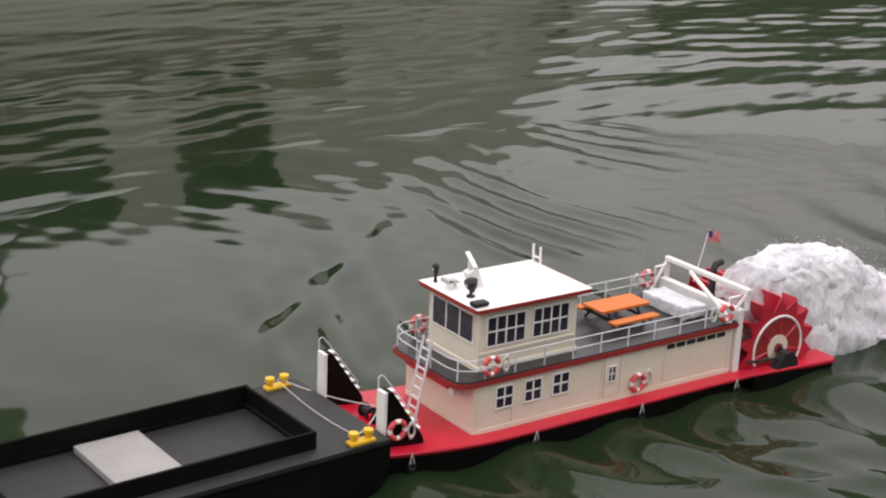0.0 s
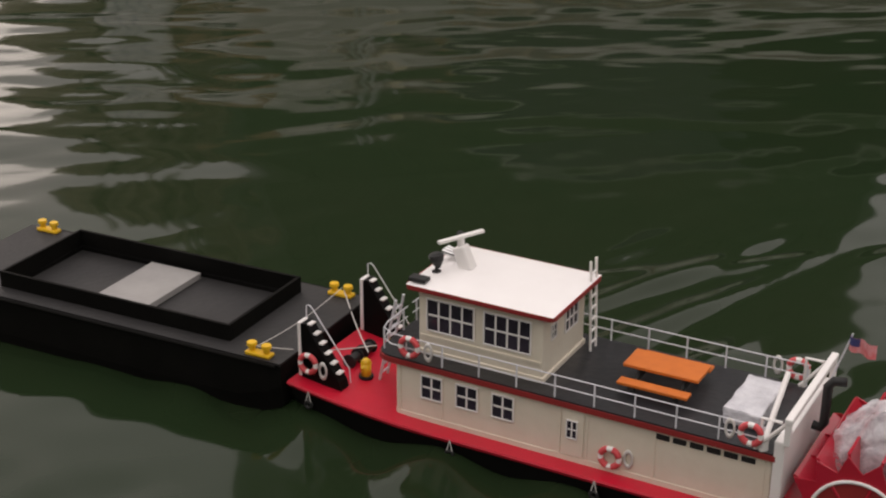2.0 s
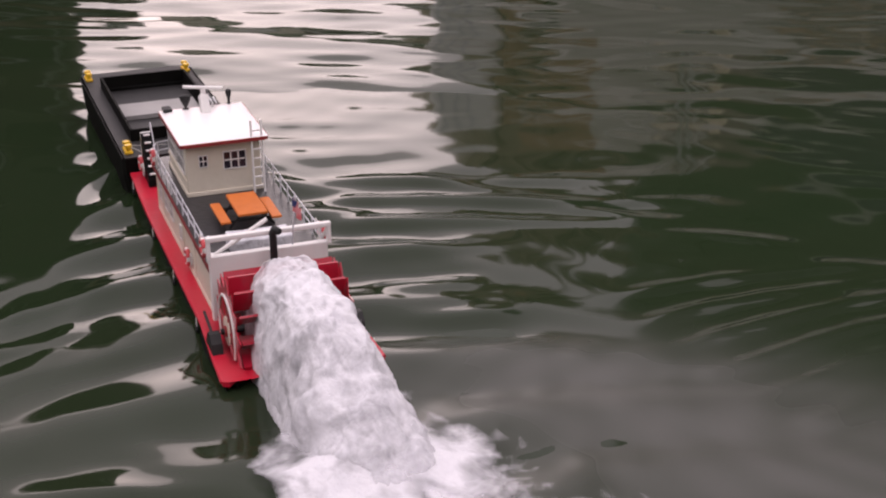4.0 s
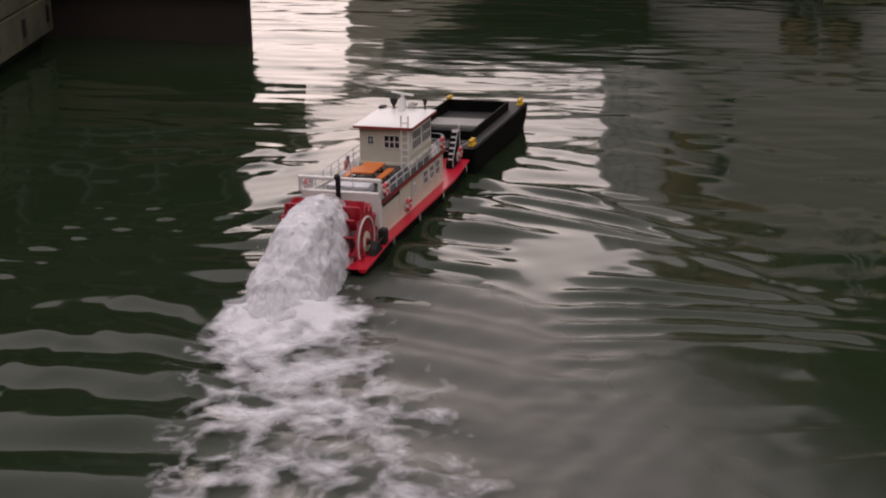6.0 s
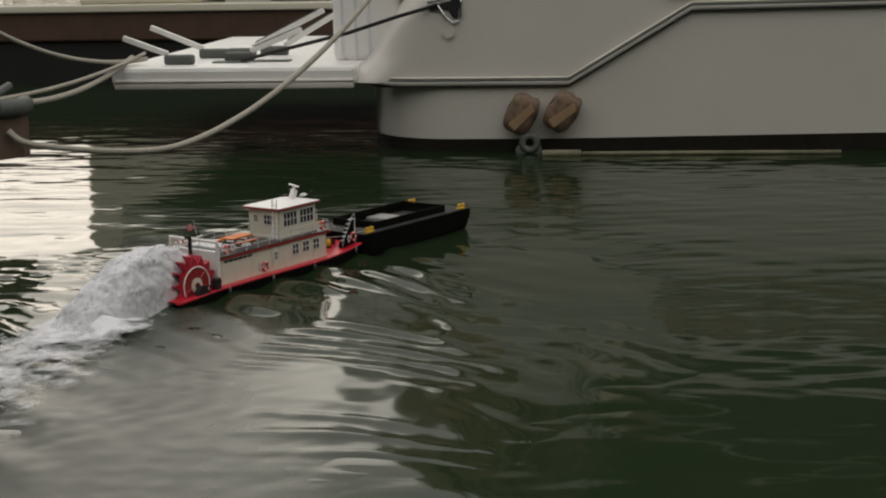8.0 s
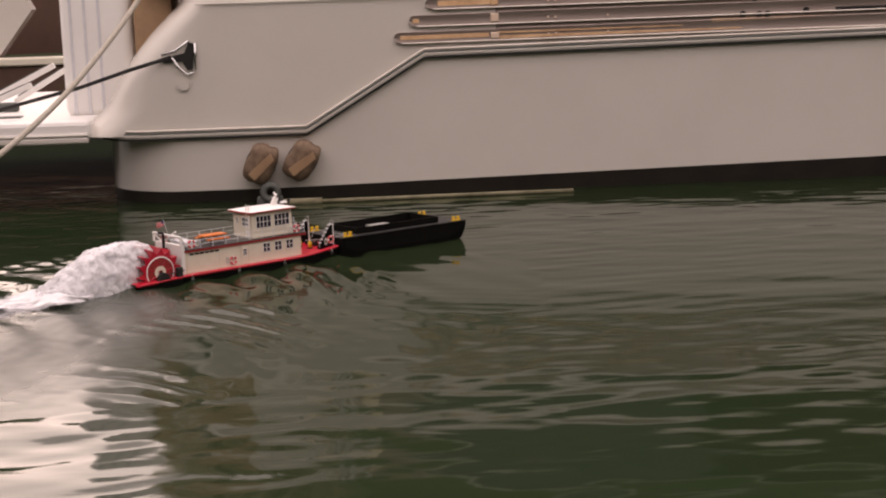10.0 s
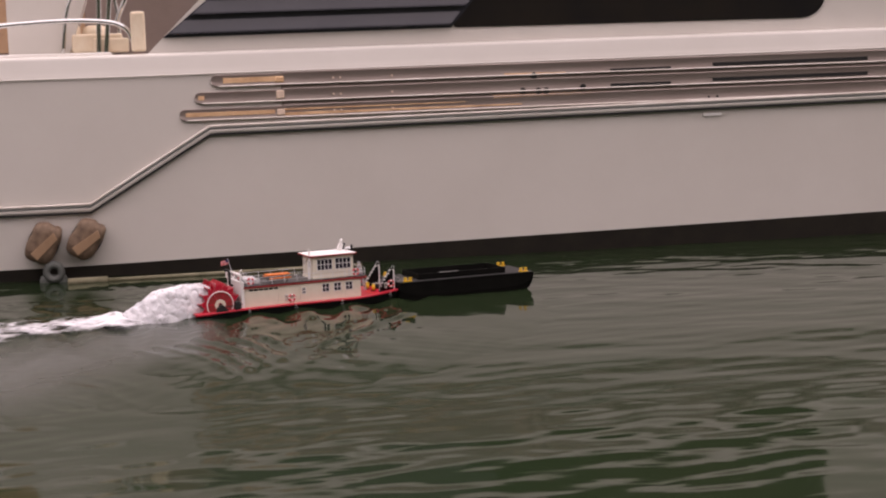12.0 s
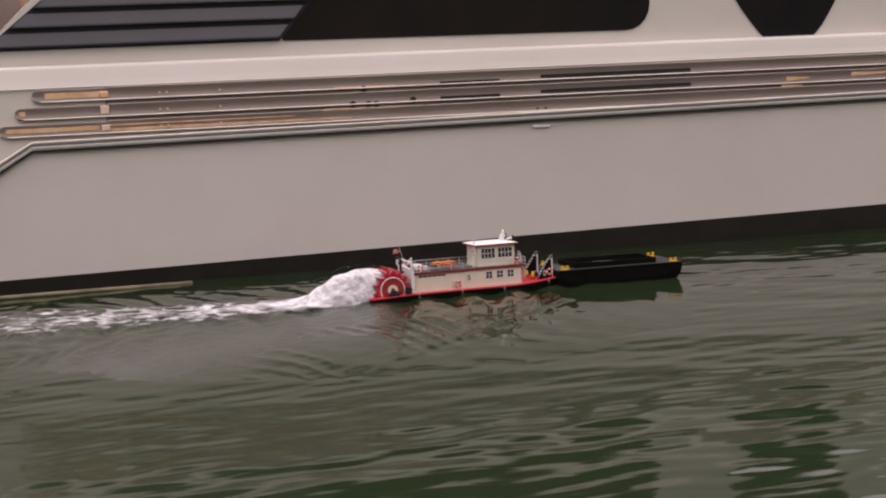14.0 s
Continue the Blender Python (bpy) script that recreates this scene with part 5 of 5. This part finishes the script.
        for cx, cz, a, r in ((x1 - r1, z0 + r1, 270, r1), (x1 - r1, z1 - r1, 0, r1), (x0 + r0, z1 - r0, 90, r0), (x0 + r0, z0 + r0, 180, r0)):
            for k in range(6):
                q = radians(a + 18 * k)
                o.append((cx + r * math.cos(q), cz + r * math.sin(q)))
        return o
    pane(rounded(2.8, 6.24, 1.985, 2.84, 0.03, 0.24), "window", TINT, "dark tinted saloon window", 0.010)
    eye = [(7.05, 2.42), (7.12, 2.24), (7.28, 2.02), (7.42, 1.87), (7.56, 1.80), (7.70, 1.785), (7.84, 1.82), (7.98, 1.92), (8.10, 2.08), (8.20, 2.26), (8.24, 2.50), (8.20, 2.72), (8.05, 2.82), (7.15, 2.82), (7.02, 2.65)]
    eye = [(q.x, q.z) for q in smooth([(x, 0, z) for x, z in eye], 4)]
    pane(eye, "window", TINT, "dark rounded window", 0.010)
    part("foredeck", prism(BM(), [(0.0, YF + 0.3), (10.5, YF + 0.3), (13.5, YF + 0.95), (16.4, YF + 2.3), (16.4, MID + 0.1), (13.5, 2 * MID - YF - 0.95), (10.5, 2 * MID - YF - 0.3), (0.0, 2 * MID - YF - 0.3)], 2, 1.70, 1.82), HULLWHITE, ya, "white foredeck")
    # fairlead with its eye
    bm = prism(BM(), [(-1.29, 1.12), (-1.25, 1.12), (-1.22, 1.33), (-1.27, 1.35), (-1.31, 1.26), (-1.50, 1.22), (-1.48, 1.18), (-1.33, 1.19)], 1, YF - 0.01, YF + 0.08)
    part("fairlead", bm, RUBBER, ya, "dark recessed fairlead")
    for pts in ([(-1.215, 1.34), (-1.225, 1.12)], [(-1.41, 1.23), (-1.36, 1.14), (-1.29, 1.08), (-1.24, 1.10)], [(-1.50, 1.25), (-1.38, 1.28), (-1.27, 1.36)]):
        part("fairlead_rim", tube(BM(), [(x, YF - 0.016, z) for x, z in pts], 0.011, 8), CHROME, ya, "chrome fairlead rim", True)
    part("drain_cup", rod(BM(), (-1.33, YF - 0.012, 1.0), (-1.33, YF + 0.02, 1.0), 0.05, 16), HULLWHITE, ya)
    # swim platform
    bm = box(BM(), -4.25, -2.12, YF - 0.02, YF + 4.2, 0.575, 0.735, 0.04)
    pf = part("swim_platform", bm, DECKWHITE, ya, "white swim platform")
    part("platform_edge", tube(BM(), [(-2.14, YF - 0.024, 0.615), (-4.2, YF - 0.024, 0.615)], 0.018, 6), HULLWHITE, pf)
    part("platform_lip", box(BM(), -4.22, -2.14, YF - 0.035, YF + 0.05, 0.545, 0.60, 0.015), HULLWHITE, pf, "stepped lower lip")
    for x, y in ((-3.3, 0.45), (-2.95, 0.55)):
        part("platform_hatch", box(BM(), x - 0.16, x + 0.16, YF + y - 0.07, YF + y + 0.07, 0.735, 0.748, 0.004), BUMPER, pf, "dark grey flush fitting on the platform")
    # transom column and stair moulding
    bm = box(BM(), -2.42, -1.80, YF + 0.55, YF + 1.2, 0.69, 2.4, 0.1)
    part("transom_column", bm, DECKWHITE, ya, "white moulded stair column", True)
    for x in (-2.32, -2.2, -2.08):
        part("column_groove", box(BM(), x - 0.012, x + 0.012, YF + 0.54, YF + 0.56, 0.75, 2.3), PALE, ya)
    part("transom", box(BM(), -2.0, -1.7, YF + 1.1, YF + 4.2, 0.5, 1.75, 0.05), HULLWHITE, ya, "white transom")
    part("stair_panel", box(BM(), -1.78, -1.45, YF + 0.5, YF + 1.1, 0.7, 2.2, 0.03), LEATHER, ya, "tan stair panel")
    # cockpit on the after deck
    bm = tube(BM(), smooth([(-1.6, YF + 0.3, 2.05), (-0.7, YF + 0.3, 2.12), (-0.2, YF + 0.3, 2.12), (0.02, YF + 0.3, 2.06), (0.1, YF + 0.3, 1.90)]), 0.022, 10)
    part("cockpit_rail", bm, CHROME, ya, "bent polished cockpit rail", True)
    for a, c in (((-0.14, 1.86), (-0.06, 2.6)), ((-0.2, 1.86), (-0.16, 2.7)), ((-0.05, 2.1), (0.12, 2.5))):
        part("rail_post", rod(BM(), (a[0], YF + 0.34, a[1]), (c[0], YF + 0.34, c[1]), 0.02, 8), CHROME, ya)
    part("seat", prism(BM(), [(-0.95, 1.86), (-0.45, 1.86), (-0.2, 2.6), (-0.95, 2.6)], 1, YF + 0.6, YF + 1.2), HULLWHITE, ya, "white slanted seat back")
    part("table", box(BM(), -0.42, 0.0, YF + 0.42, YF + 0.56, 1.86, 2.02, 0.02), CUSHION, ya, "cream cockpit table")
    part("cushion", box(BM(), -0.25, 0.05, YF + 0.36, YF + 0.4, 1.86, 1.98, 0.015), CUSHION, ya, "cream cushion")
    for x0, x1, z1 in ((-0.62, -0.36, 2.14), (-0.34, -0.12, 2.10)):
        part("cushion", box(BM(), x0, x1, YF + 0.7, YF + 0.95, 1.86, z1, 0.06), CUSHION, ya, "cream cockpit cushion", True)
    part("rail_loop", tube(BM(), smooth([(-0.5, YF + 0.5, 1.86), (-0.42, YF + 0.5, 2.3), (-0.2, YF + 0.5, 2.5), (-0.05, YF + 0.5, 2.3), (-0.02, YF + 0.5, 1.86)]), 0.016, 8), CHROME, ya, "bent polished rail loop", True)
    part("deck_box", box(BM(), 0.07, 0.19, YF + 0.18, YF + 0.32, 1.86, 2.19, 0.02), CUSHION, ya, "cream deck box")
    part("bulkhead", box(BM(), -1.7, 1.4, YF + 2.2, YF + 2.3, 1.9, 3.0), LEATHER, ya, "tan cockpit bulkhead")
    part("aft_deck", box(BM(), -1.6, -0.09, YF + 0.17, YF + 4, 1.79, 1.862, 0.02), HULLWHITE, ya, "white cockpit sole")
    # added sheet before the bulkhead; its dark colour stands for cockpit shade
    part("cockpit_dark_sheet", box(BM(), -0.35, 0.75, YF + 2.16, YF + 2.2, 1.86, 3.0, 0.01), VENTPLATE, ya, "dark brown sheet added for the shade inside the cockpit")
    return ya


def build_stern_fender(x, z, tilt):
    f = thing("stern_fender", "scuffed brown canvas-covered round fender on the yacht's quarter", "fender", "stern fenders")
    bm = BM()
    s = bmesh.ops.create_icosphere(bm, subdivisions=4, radius=1)
    for v in s["verts"]:
        c = v.co.copy()
        n = noise.noise(c * 2.2)
        sq = 1.0 / max((abs(c.x) ** 4 + abs(c.y) ** 4 + abs(c.z) ** 4) ** 0.25, 0.01)
        c = c.lerp(c * sq, 1.05)
        v.co = Vector((c.x * 0.118, c.y * 0.09, c.z * 0.165)) * (1 + 0.10 * n)
    b = part("cover", bm, FENDER, f, "scuffed canvas cover", True)
    b.matrix_local = pose(0, 0, 0, 0, tilt, 0)
    bm = ring(BM(), (0, -0.02, 0), (0, 1, 0), 0.118, 0.009, 28, 8, stretch=1.32)
    r = part("rope_border", bm, BLACKROPE, f, "dark rope border", True)
    r.matrix_local = pose(0, 0, 0, 0, tilt, 0)
    bm = prism(BM(), [(-0.06, -0.11), (0.01, -0.14), (0.09, 0.08), (0.04, 0.12)], 1, -0.112, -0.08)
    part("worn_patch", bm, LEATHER, f, "worn tan patch").matrix_local = pose(0, 0, 0, 0, tilt, 0)
    f.matrix_world = pose(x, YF - 0.09, z)
    return f


build_yacht()
build_stern_fender(-0.72, 0.33, 26)
build_stern_fender(-0.38, 0.345, 34)


def build_trim_tab():
    o = thing("trim_tab", "grey weedy stern fitting hung at the waterline", "fitting")
    bm = BM()
    box(bm, -0.12, 0.1, -0.06, 0.05, -0.16, 0.0, 0.03)
    ring(bm, (0, -0.07, 0.03), (0, 1, 0), 0.06, 0.03, 18, 8)
    part("bracket", bm, BUMPER, o, "", True)
    o.matrix_world = pose(-0.65, YF - 0.07, 0.06)


def build_floating_pole():
    o = thing("floating_pole", "weedy weathered pole floating along the hull", "pole")
    part("shaft", tube(BM(), [(-0.1, 0, 0.012), (1.2, 0.03, 0.014), (2.3, 0.06, 0.012)], 0.018, 8), WEEDY, o, "", True)
    part("sleeve", tube(BM(), [(-0.12, 0, 0.012), (0.2, 0.006, 0.012)], 0.034, 8), WEEDY, o, "yellowish sleeve", True)
    o.matrix_world = pose(-0.42, YF - 0.24, 0.0)


build_trim_tab()
build_floating_pole()


def catenary(a, b, sag, n=30):
    a, b = Vector(a), Vector(b)
    return [a.lerp(b, k / n) - Vector((0, 0, sag * 4 * (k / n) * (1 - k / n))) for k in range(n + 1)]


def build_mooring_ropes():
    tagged(part("mooring_rope", tube(BM(), smooth([(-3.98, 9.92, 0.56), (-3.83, 9.98, 0.46), (-3.36, 10.45, 0.35), (-3.01, 10.8, 0.36), (-2.62, 11.3, 0.56), (-2.23, 11.8, 0.9), (-1.9, 12.3, 1.3), (-1.6, 12.75, 1.75), (-1.35, 13.1, 2.2)]), 0.022, 10), ROPE, None, "", True),
               "thick weathered rope hanging from dock to yacht", "rope")
    tagged(part("mooring_rope", tube(BM(), [(-1.42, YF + 0.0, 1.23), (-1.75, YF - 0.05, 1.14), (-2.2, YF + 0.1, 1.0), (-2.9, YF + 0.3, 0.83), (-3.2, YF + 0.4, 0.755)], 0.016, 8), BLACKROPE, None, "", True),
           "black mooring line from the yacht's fairlead", "rope")
    tagged(part("mooring_rope", tube(BM(), catenary((-4.15, YF + 0.3, 0.80), (-4.10, 9.98, 0.74), 0.12), 0.024, 8), ROPE, None, "", True),
           "pale line from the swim platform to the dock", "rope")
    tagged(part("mooring_rope", tube(BM(), catenary((-4.05, YF + 0.4, 0.78), (-5.5, 11.5, 1.75), 0.3), 0.02, 8), ROPE, None, "", True),
           "pale slack line from the swim platform", "rope")
    tagged(part("mooring_rope", tube(BM(), catenary((-4.1, YF + 0.5, 0.82), (-4.22, 10.10, 0.74), 0.06), 0.016, 8), ROPE, None, "", True),
           "second pale line from the swim platform to the dock", "rope")


build_mooring_ropes()


def build_chock(x, y, length, lean):
    """A folding chock: a base block and a thick arm that leans outwards."""
    c = thing("tender_chock", "pale folding tender chock on the swim platform", "chock", "tender chocks")
    s = 1 if lean > 0 else -1
    part("base", box(BM(), -0.13, 0.13, -0.05, 0.05, 0, 0.085, 0.02), BUMPER, c, "dark grey base block")
    bm = box(BM(), 0, length, -0.026, 0.026, -0.024, 0.024, 0.009, pose(s * 0.10, 0, 0.09, 0, 0, 0) @ pose(0, 0, 0, 0, -lean if s > 0 else 180 - lean, 0))
    a = part("arm", bm, WHITE, c, "pale padded arm")
    part("pad", box(BM(), 0.05, length - 0.05, -0.02, 0.02, 0.024, 0.034, 0.004, pose(s * 0.10, 0, 0.09, 0, -lean if s > 0 else 180 - lean, 0) if s > 0 else pose(s * 0.10, 0, 0.10, 0, 180 - lean, 0)), BUMPER, a, "grey pad")
    c.matrix_world = pose(x, y, 0.735)


build_chock(-3.72, YF + 0.28, 0.42, -20)
build_chock(-3.60, YF + 1.00, 0.52, -22)
build_chock(-3.25, YF + 0.55, 0.5, 22)
build_chock(-3.35, YF + 1.05, 0.75, 26)
build_chock(-3.10, YF + 1.30, 0.55, 30)


# ---- the dock and what stands behind ----
def build_house_dock():
    d = thing("dock_house", "timber dock house edge with a grey rubber bumper and windows", "dock")
    y0 = 9.86
    part("fascia", box(BM(), -9.5, -4.12, y0, y0 + 0.2, 0.34, 0.66, 0.01), DOCKWOOD, d, "weathered brown fascia board")
    part("bumper", tube(BM(), smooth([(-9.5, y0 - 0.03, 0.72), (-6.0, y0 - 0.03, 0.72), (-4.25, y0 - 0.03, 0.72), (-4.03, y0 + 0.01, 0.715), (-3.93, y0 + 0.16, 0.71), (-3.96, y0 + 0.34, 0.71)]), 0.062, 12), BUMPER, d, "grey rubber bumper", True)
    part("corner_board", prism(BM(), [(-4.12, y0 - 0.012), (-4.02, y0 + 0.02), (-3.92, y0 + 0.16), (-3.93, y0 + 0.3), (-4.12, y0 + 0.3)], 2, 0.37, 0.67), DOCKWOOD, d, "weathered angled corner boards")
    part("deck", prism(BM(), [(-9.5, y0 + 0.1), (-4.1, y0 + 0.1), (-4.15, y0 + 0.3), (-5.9, y0 + 4), (-9.5, y0 + 4)], 2, 0.66, 0.78), BROWNWOOD, d)
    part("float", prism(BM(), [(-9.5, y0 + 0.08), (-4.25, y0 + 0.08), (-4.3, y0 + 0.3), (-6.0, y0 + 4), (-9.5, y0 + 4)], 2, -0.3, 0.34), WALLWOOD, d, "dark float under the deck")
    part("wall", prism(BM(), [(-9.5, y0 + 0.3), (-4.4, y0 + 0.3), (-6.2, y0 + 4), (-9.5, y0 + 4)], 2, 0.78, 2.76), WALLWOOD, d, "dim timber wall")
    for k in range(8):
        x = -4.8 - 0.55 * k
        bm = box(BM(), x - 0.21, x + 0.21, y0 + 0.27, y0 + 0.32, 0.86, 1.7, 0.0)
        w = part("window", bm, TINT, d, "dark window pane")
        part("frame", box(BM(), x + 0.225, x + 0.26, y0 + 0.25, y0 + 0.33, 0.8, 1.75), BUMPER, w, "grey window post")
    part("cleat", rod(BM(), (-4.05, y0 + 0.02, 0.80), (-4.05, y0 + 0.3, 0.84), 0.03, 8), BUMPER, d)
    part("roof", prism(BM(), [(-9.6, y0 + 0.1), (-4.35, y0 + 0.1), (-6.2, y0 + 4.1), (-9.6, y0 + 4.1)], 2, 2.76, 2.86), BROWNWOOD, d)


def build_finger_dock():
    d = thing("finger_dock", "floating finger dock with a slotted stained casing", "dock")
    a, b = Vector((-5.60, 9.75, 0)), Vector((-4.19, 4.6, 0))
    L = (b - a).length
    ang = math.degrees(math.atan2(b.y - a.y, b.x - a.x))
    # local x along the dock towards the viewer, local y to the water side
    part("casing", box(BM(), 0, L, -0.06, 0.0, 0.09, 0.33, 0.006), DOCKCREAM, d, "stained lower casing with slots")
    part("upper_casing", box(BM(), 0, L, -0.07, -0.008, 0.34, 0.56, 0.006), DOCKCREAM, d, "stained upper casing")
    part("edge_cap", box(BM(), 0, L, -0.16, 0.02, 0.56, 0.63, 0.015), DOCKDECK, d, "dark edge strip")
    part("deck", box(BM(), 0, L, -1.6, -0.1, 0.5, 0.6), DOCKDECK, d, "dark dock deck")
    part("float", box(BM(), 0, L, -1.5, -0.1, -0.3, 0.5), RUBBER, d)
    x = 0.12
    while x < L - 0.1:
        bm = BM()
        box(bm, x - 0.045, x + 0.045, -0.01, 0.004, 0.155, 0.275, 0.012)
        part("slot", bm, RUBBER, d, "dark drain slot")
        bm = box(BM(), x + 0.03, x + 0.12, -0.02, -0.004, 0.41, 0.51, 0.012)
        part("slot", bm, RUBBER, d)
        x += 0.62
    d.matrix_world = pose(a.x, a.y, 0, 0, 0, ang)
    return d


build_house_dock()
build_finger_dock()


def build_back_boat():
    """The neighbouring boat behind the swim platform."""
    o = thing("neighbour_boat", "cream and brown neighbouring boat behind the platform", "boat")
    y = 19.5
    # black here gives the shade seen beneath the swim platform
    part("hull", box(BM(), -10.5, 1.0, y + 0.06, y + 3, -0.2, 0.55, 0.03), RUBBER, o, "lower hull blackened for the shade under the platform")
    part("topside", box(BM(), -10.5, 1.0, y, y + 3, 0.55, 0.92, 0.03), BROWNWOOD, o, "brown timber hull side")
    part("rail_cap", box(BM(), -10.5, 1.0, y - 0.05, y + 0.1, 0.92, 1.02, 0.02), CABIN, o, "pale rail cap")
    part("cabin_side", box(BM(), -6.85, -5.2, y + 0.05, y + 2.5, 1.02, 2.1, 0.05), CABIN, o, "cream cabin side")
    part("cabin_front", box(BM(), -3.2, 1.0, y + 0.6, y + 2.5, 1.02, 2.1, 0.05), DOCKWOOD, o)
    bm = prism(BM(), [(-4.95, 1.02), (-4.35, 1.02), (-3.9, 1.6), (-4.15, 2.05), (-4.5, 1.6)], 1, y + 0.2, y + 0.5)
    part("deck_chair", bm, HULLWHITE, o, "pale folded deck seat")
    part("cockpit_shade", box(BM(), -5.2, -3.0, y + 1.2, y + 1.3, 1.02, 2.1), BROWNWOOD, o)


build_back_boat()


def build_backdrop():
    """Wooded banks far off, closing the basin all round; some unseen ridges only shape light."""
    def ridge(name, mat, label, az0, az1, R, f, depth):
        bm = BM()
        rows = [[], [], []]
        n = 220
        for k in range(n + 1):
            az = radians(az0 + (az1 - az0) * k / n)
            h = f(math.degrees(az)) * R
            h *= 1 + 0.14 * noise.noise(Vector((k * 0.35, R, 0))) + 0.10 * noise.noise(Vector((k * 1.3, R, 5)))
            d = Vector((-math.sin(az), math.cos(az), 0))
            rows[0].append(d * R + Vector((0, 0, -1)))
            rows[1].append(d * R * 1.02 + Vector((0, 0, h * 0.7)))
            rows[2].append(d * R * 1.08 + Vector((0, 0, h)))
        sheet(bm, rows)
        tagged(part(name, bm, mat), label, "backdrop", kind="structure")
    def hill(a0, a1, top, low, soft):
        return lambda az: low + (top - low) / (1 + math.exp(-(az - a0) / soft)) / (1 + math.exp((az - a1) / soft))
    ridge("backdrop", FOLIAGE, "dark wooded bank beyond the yacht", -60, 17.5, 160, hill(-24.0, 0.8, 0.72, 0.20, 0.8), 0)
    ridge("backdrop", BANK, "tan bank beyond the docks", -12, 22, 190, hill(-3, 9.0, 0.47, 0.05, 1.1), 0)
    # added, never in view: grades the dark bank into the sky in reflections
    ridge("backdrop", SKYEDGE, "unseen pale ridge added to soften the bank's reflected edge", -30, 12, 230, hill(-23.0, 1.0, 1.05, 0.10, 1.0), 0)
    ridge("backdrop", FAR, "low hazy far shore", 17.5, 95, 260, lambda az: 0.04, 0)
    # added out of view: its height sets how much sky reaches facing sides
    ridge("backdrop", FOLIAGE, "unseen dark bank added behind the viewer to hold back sky light", 95, 300, 160, lambda az: 0.42, 0)


build_backdrop()

motions()
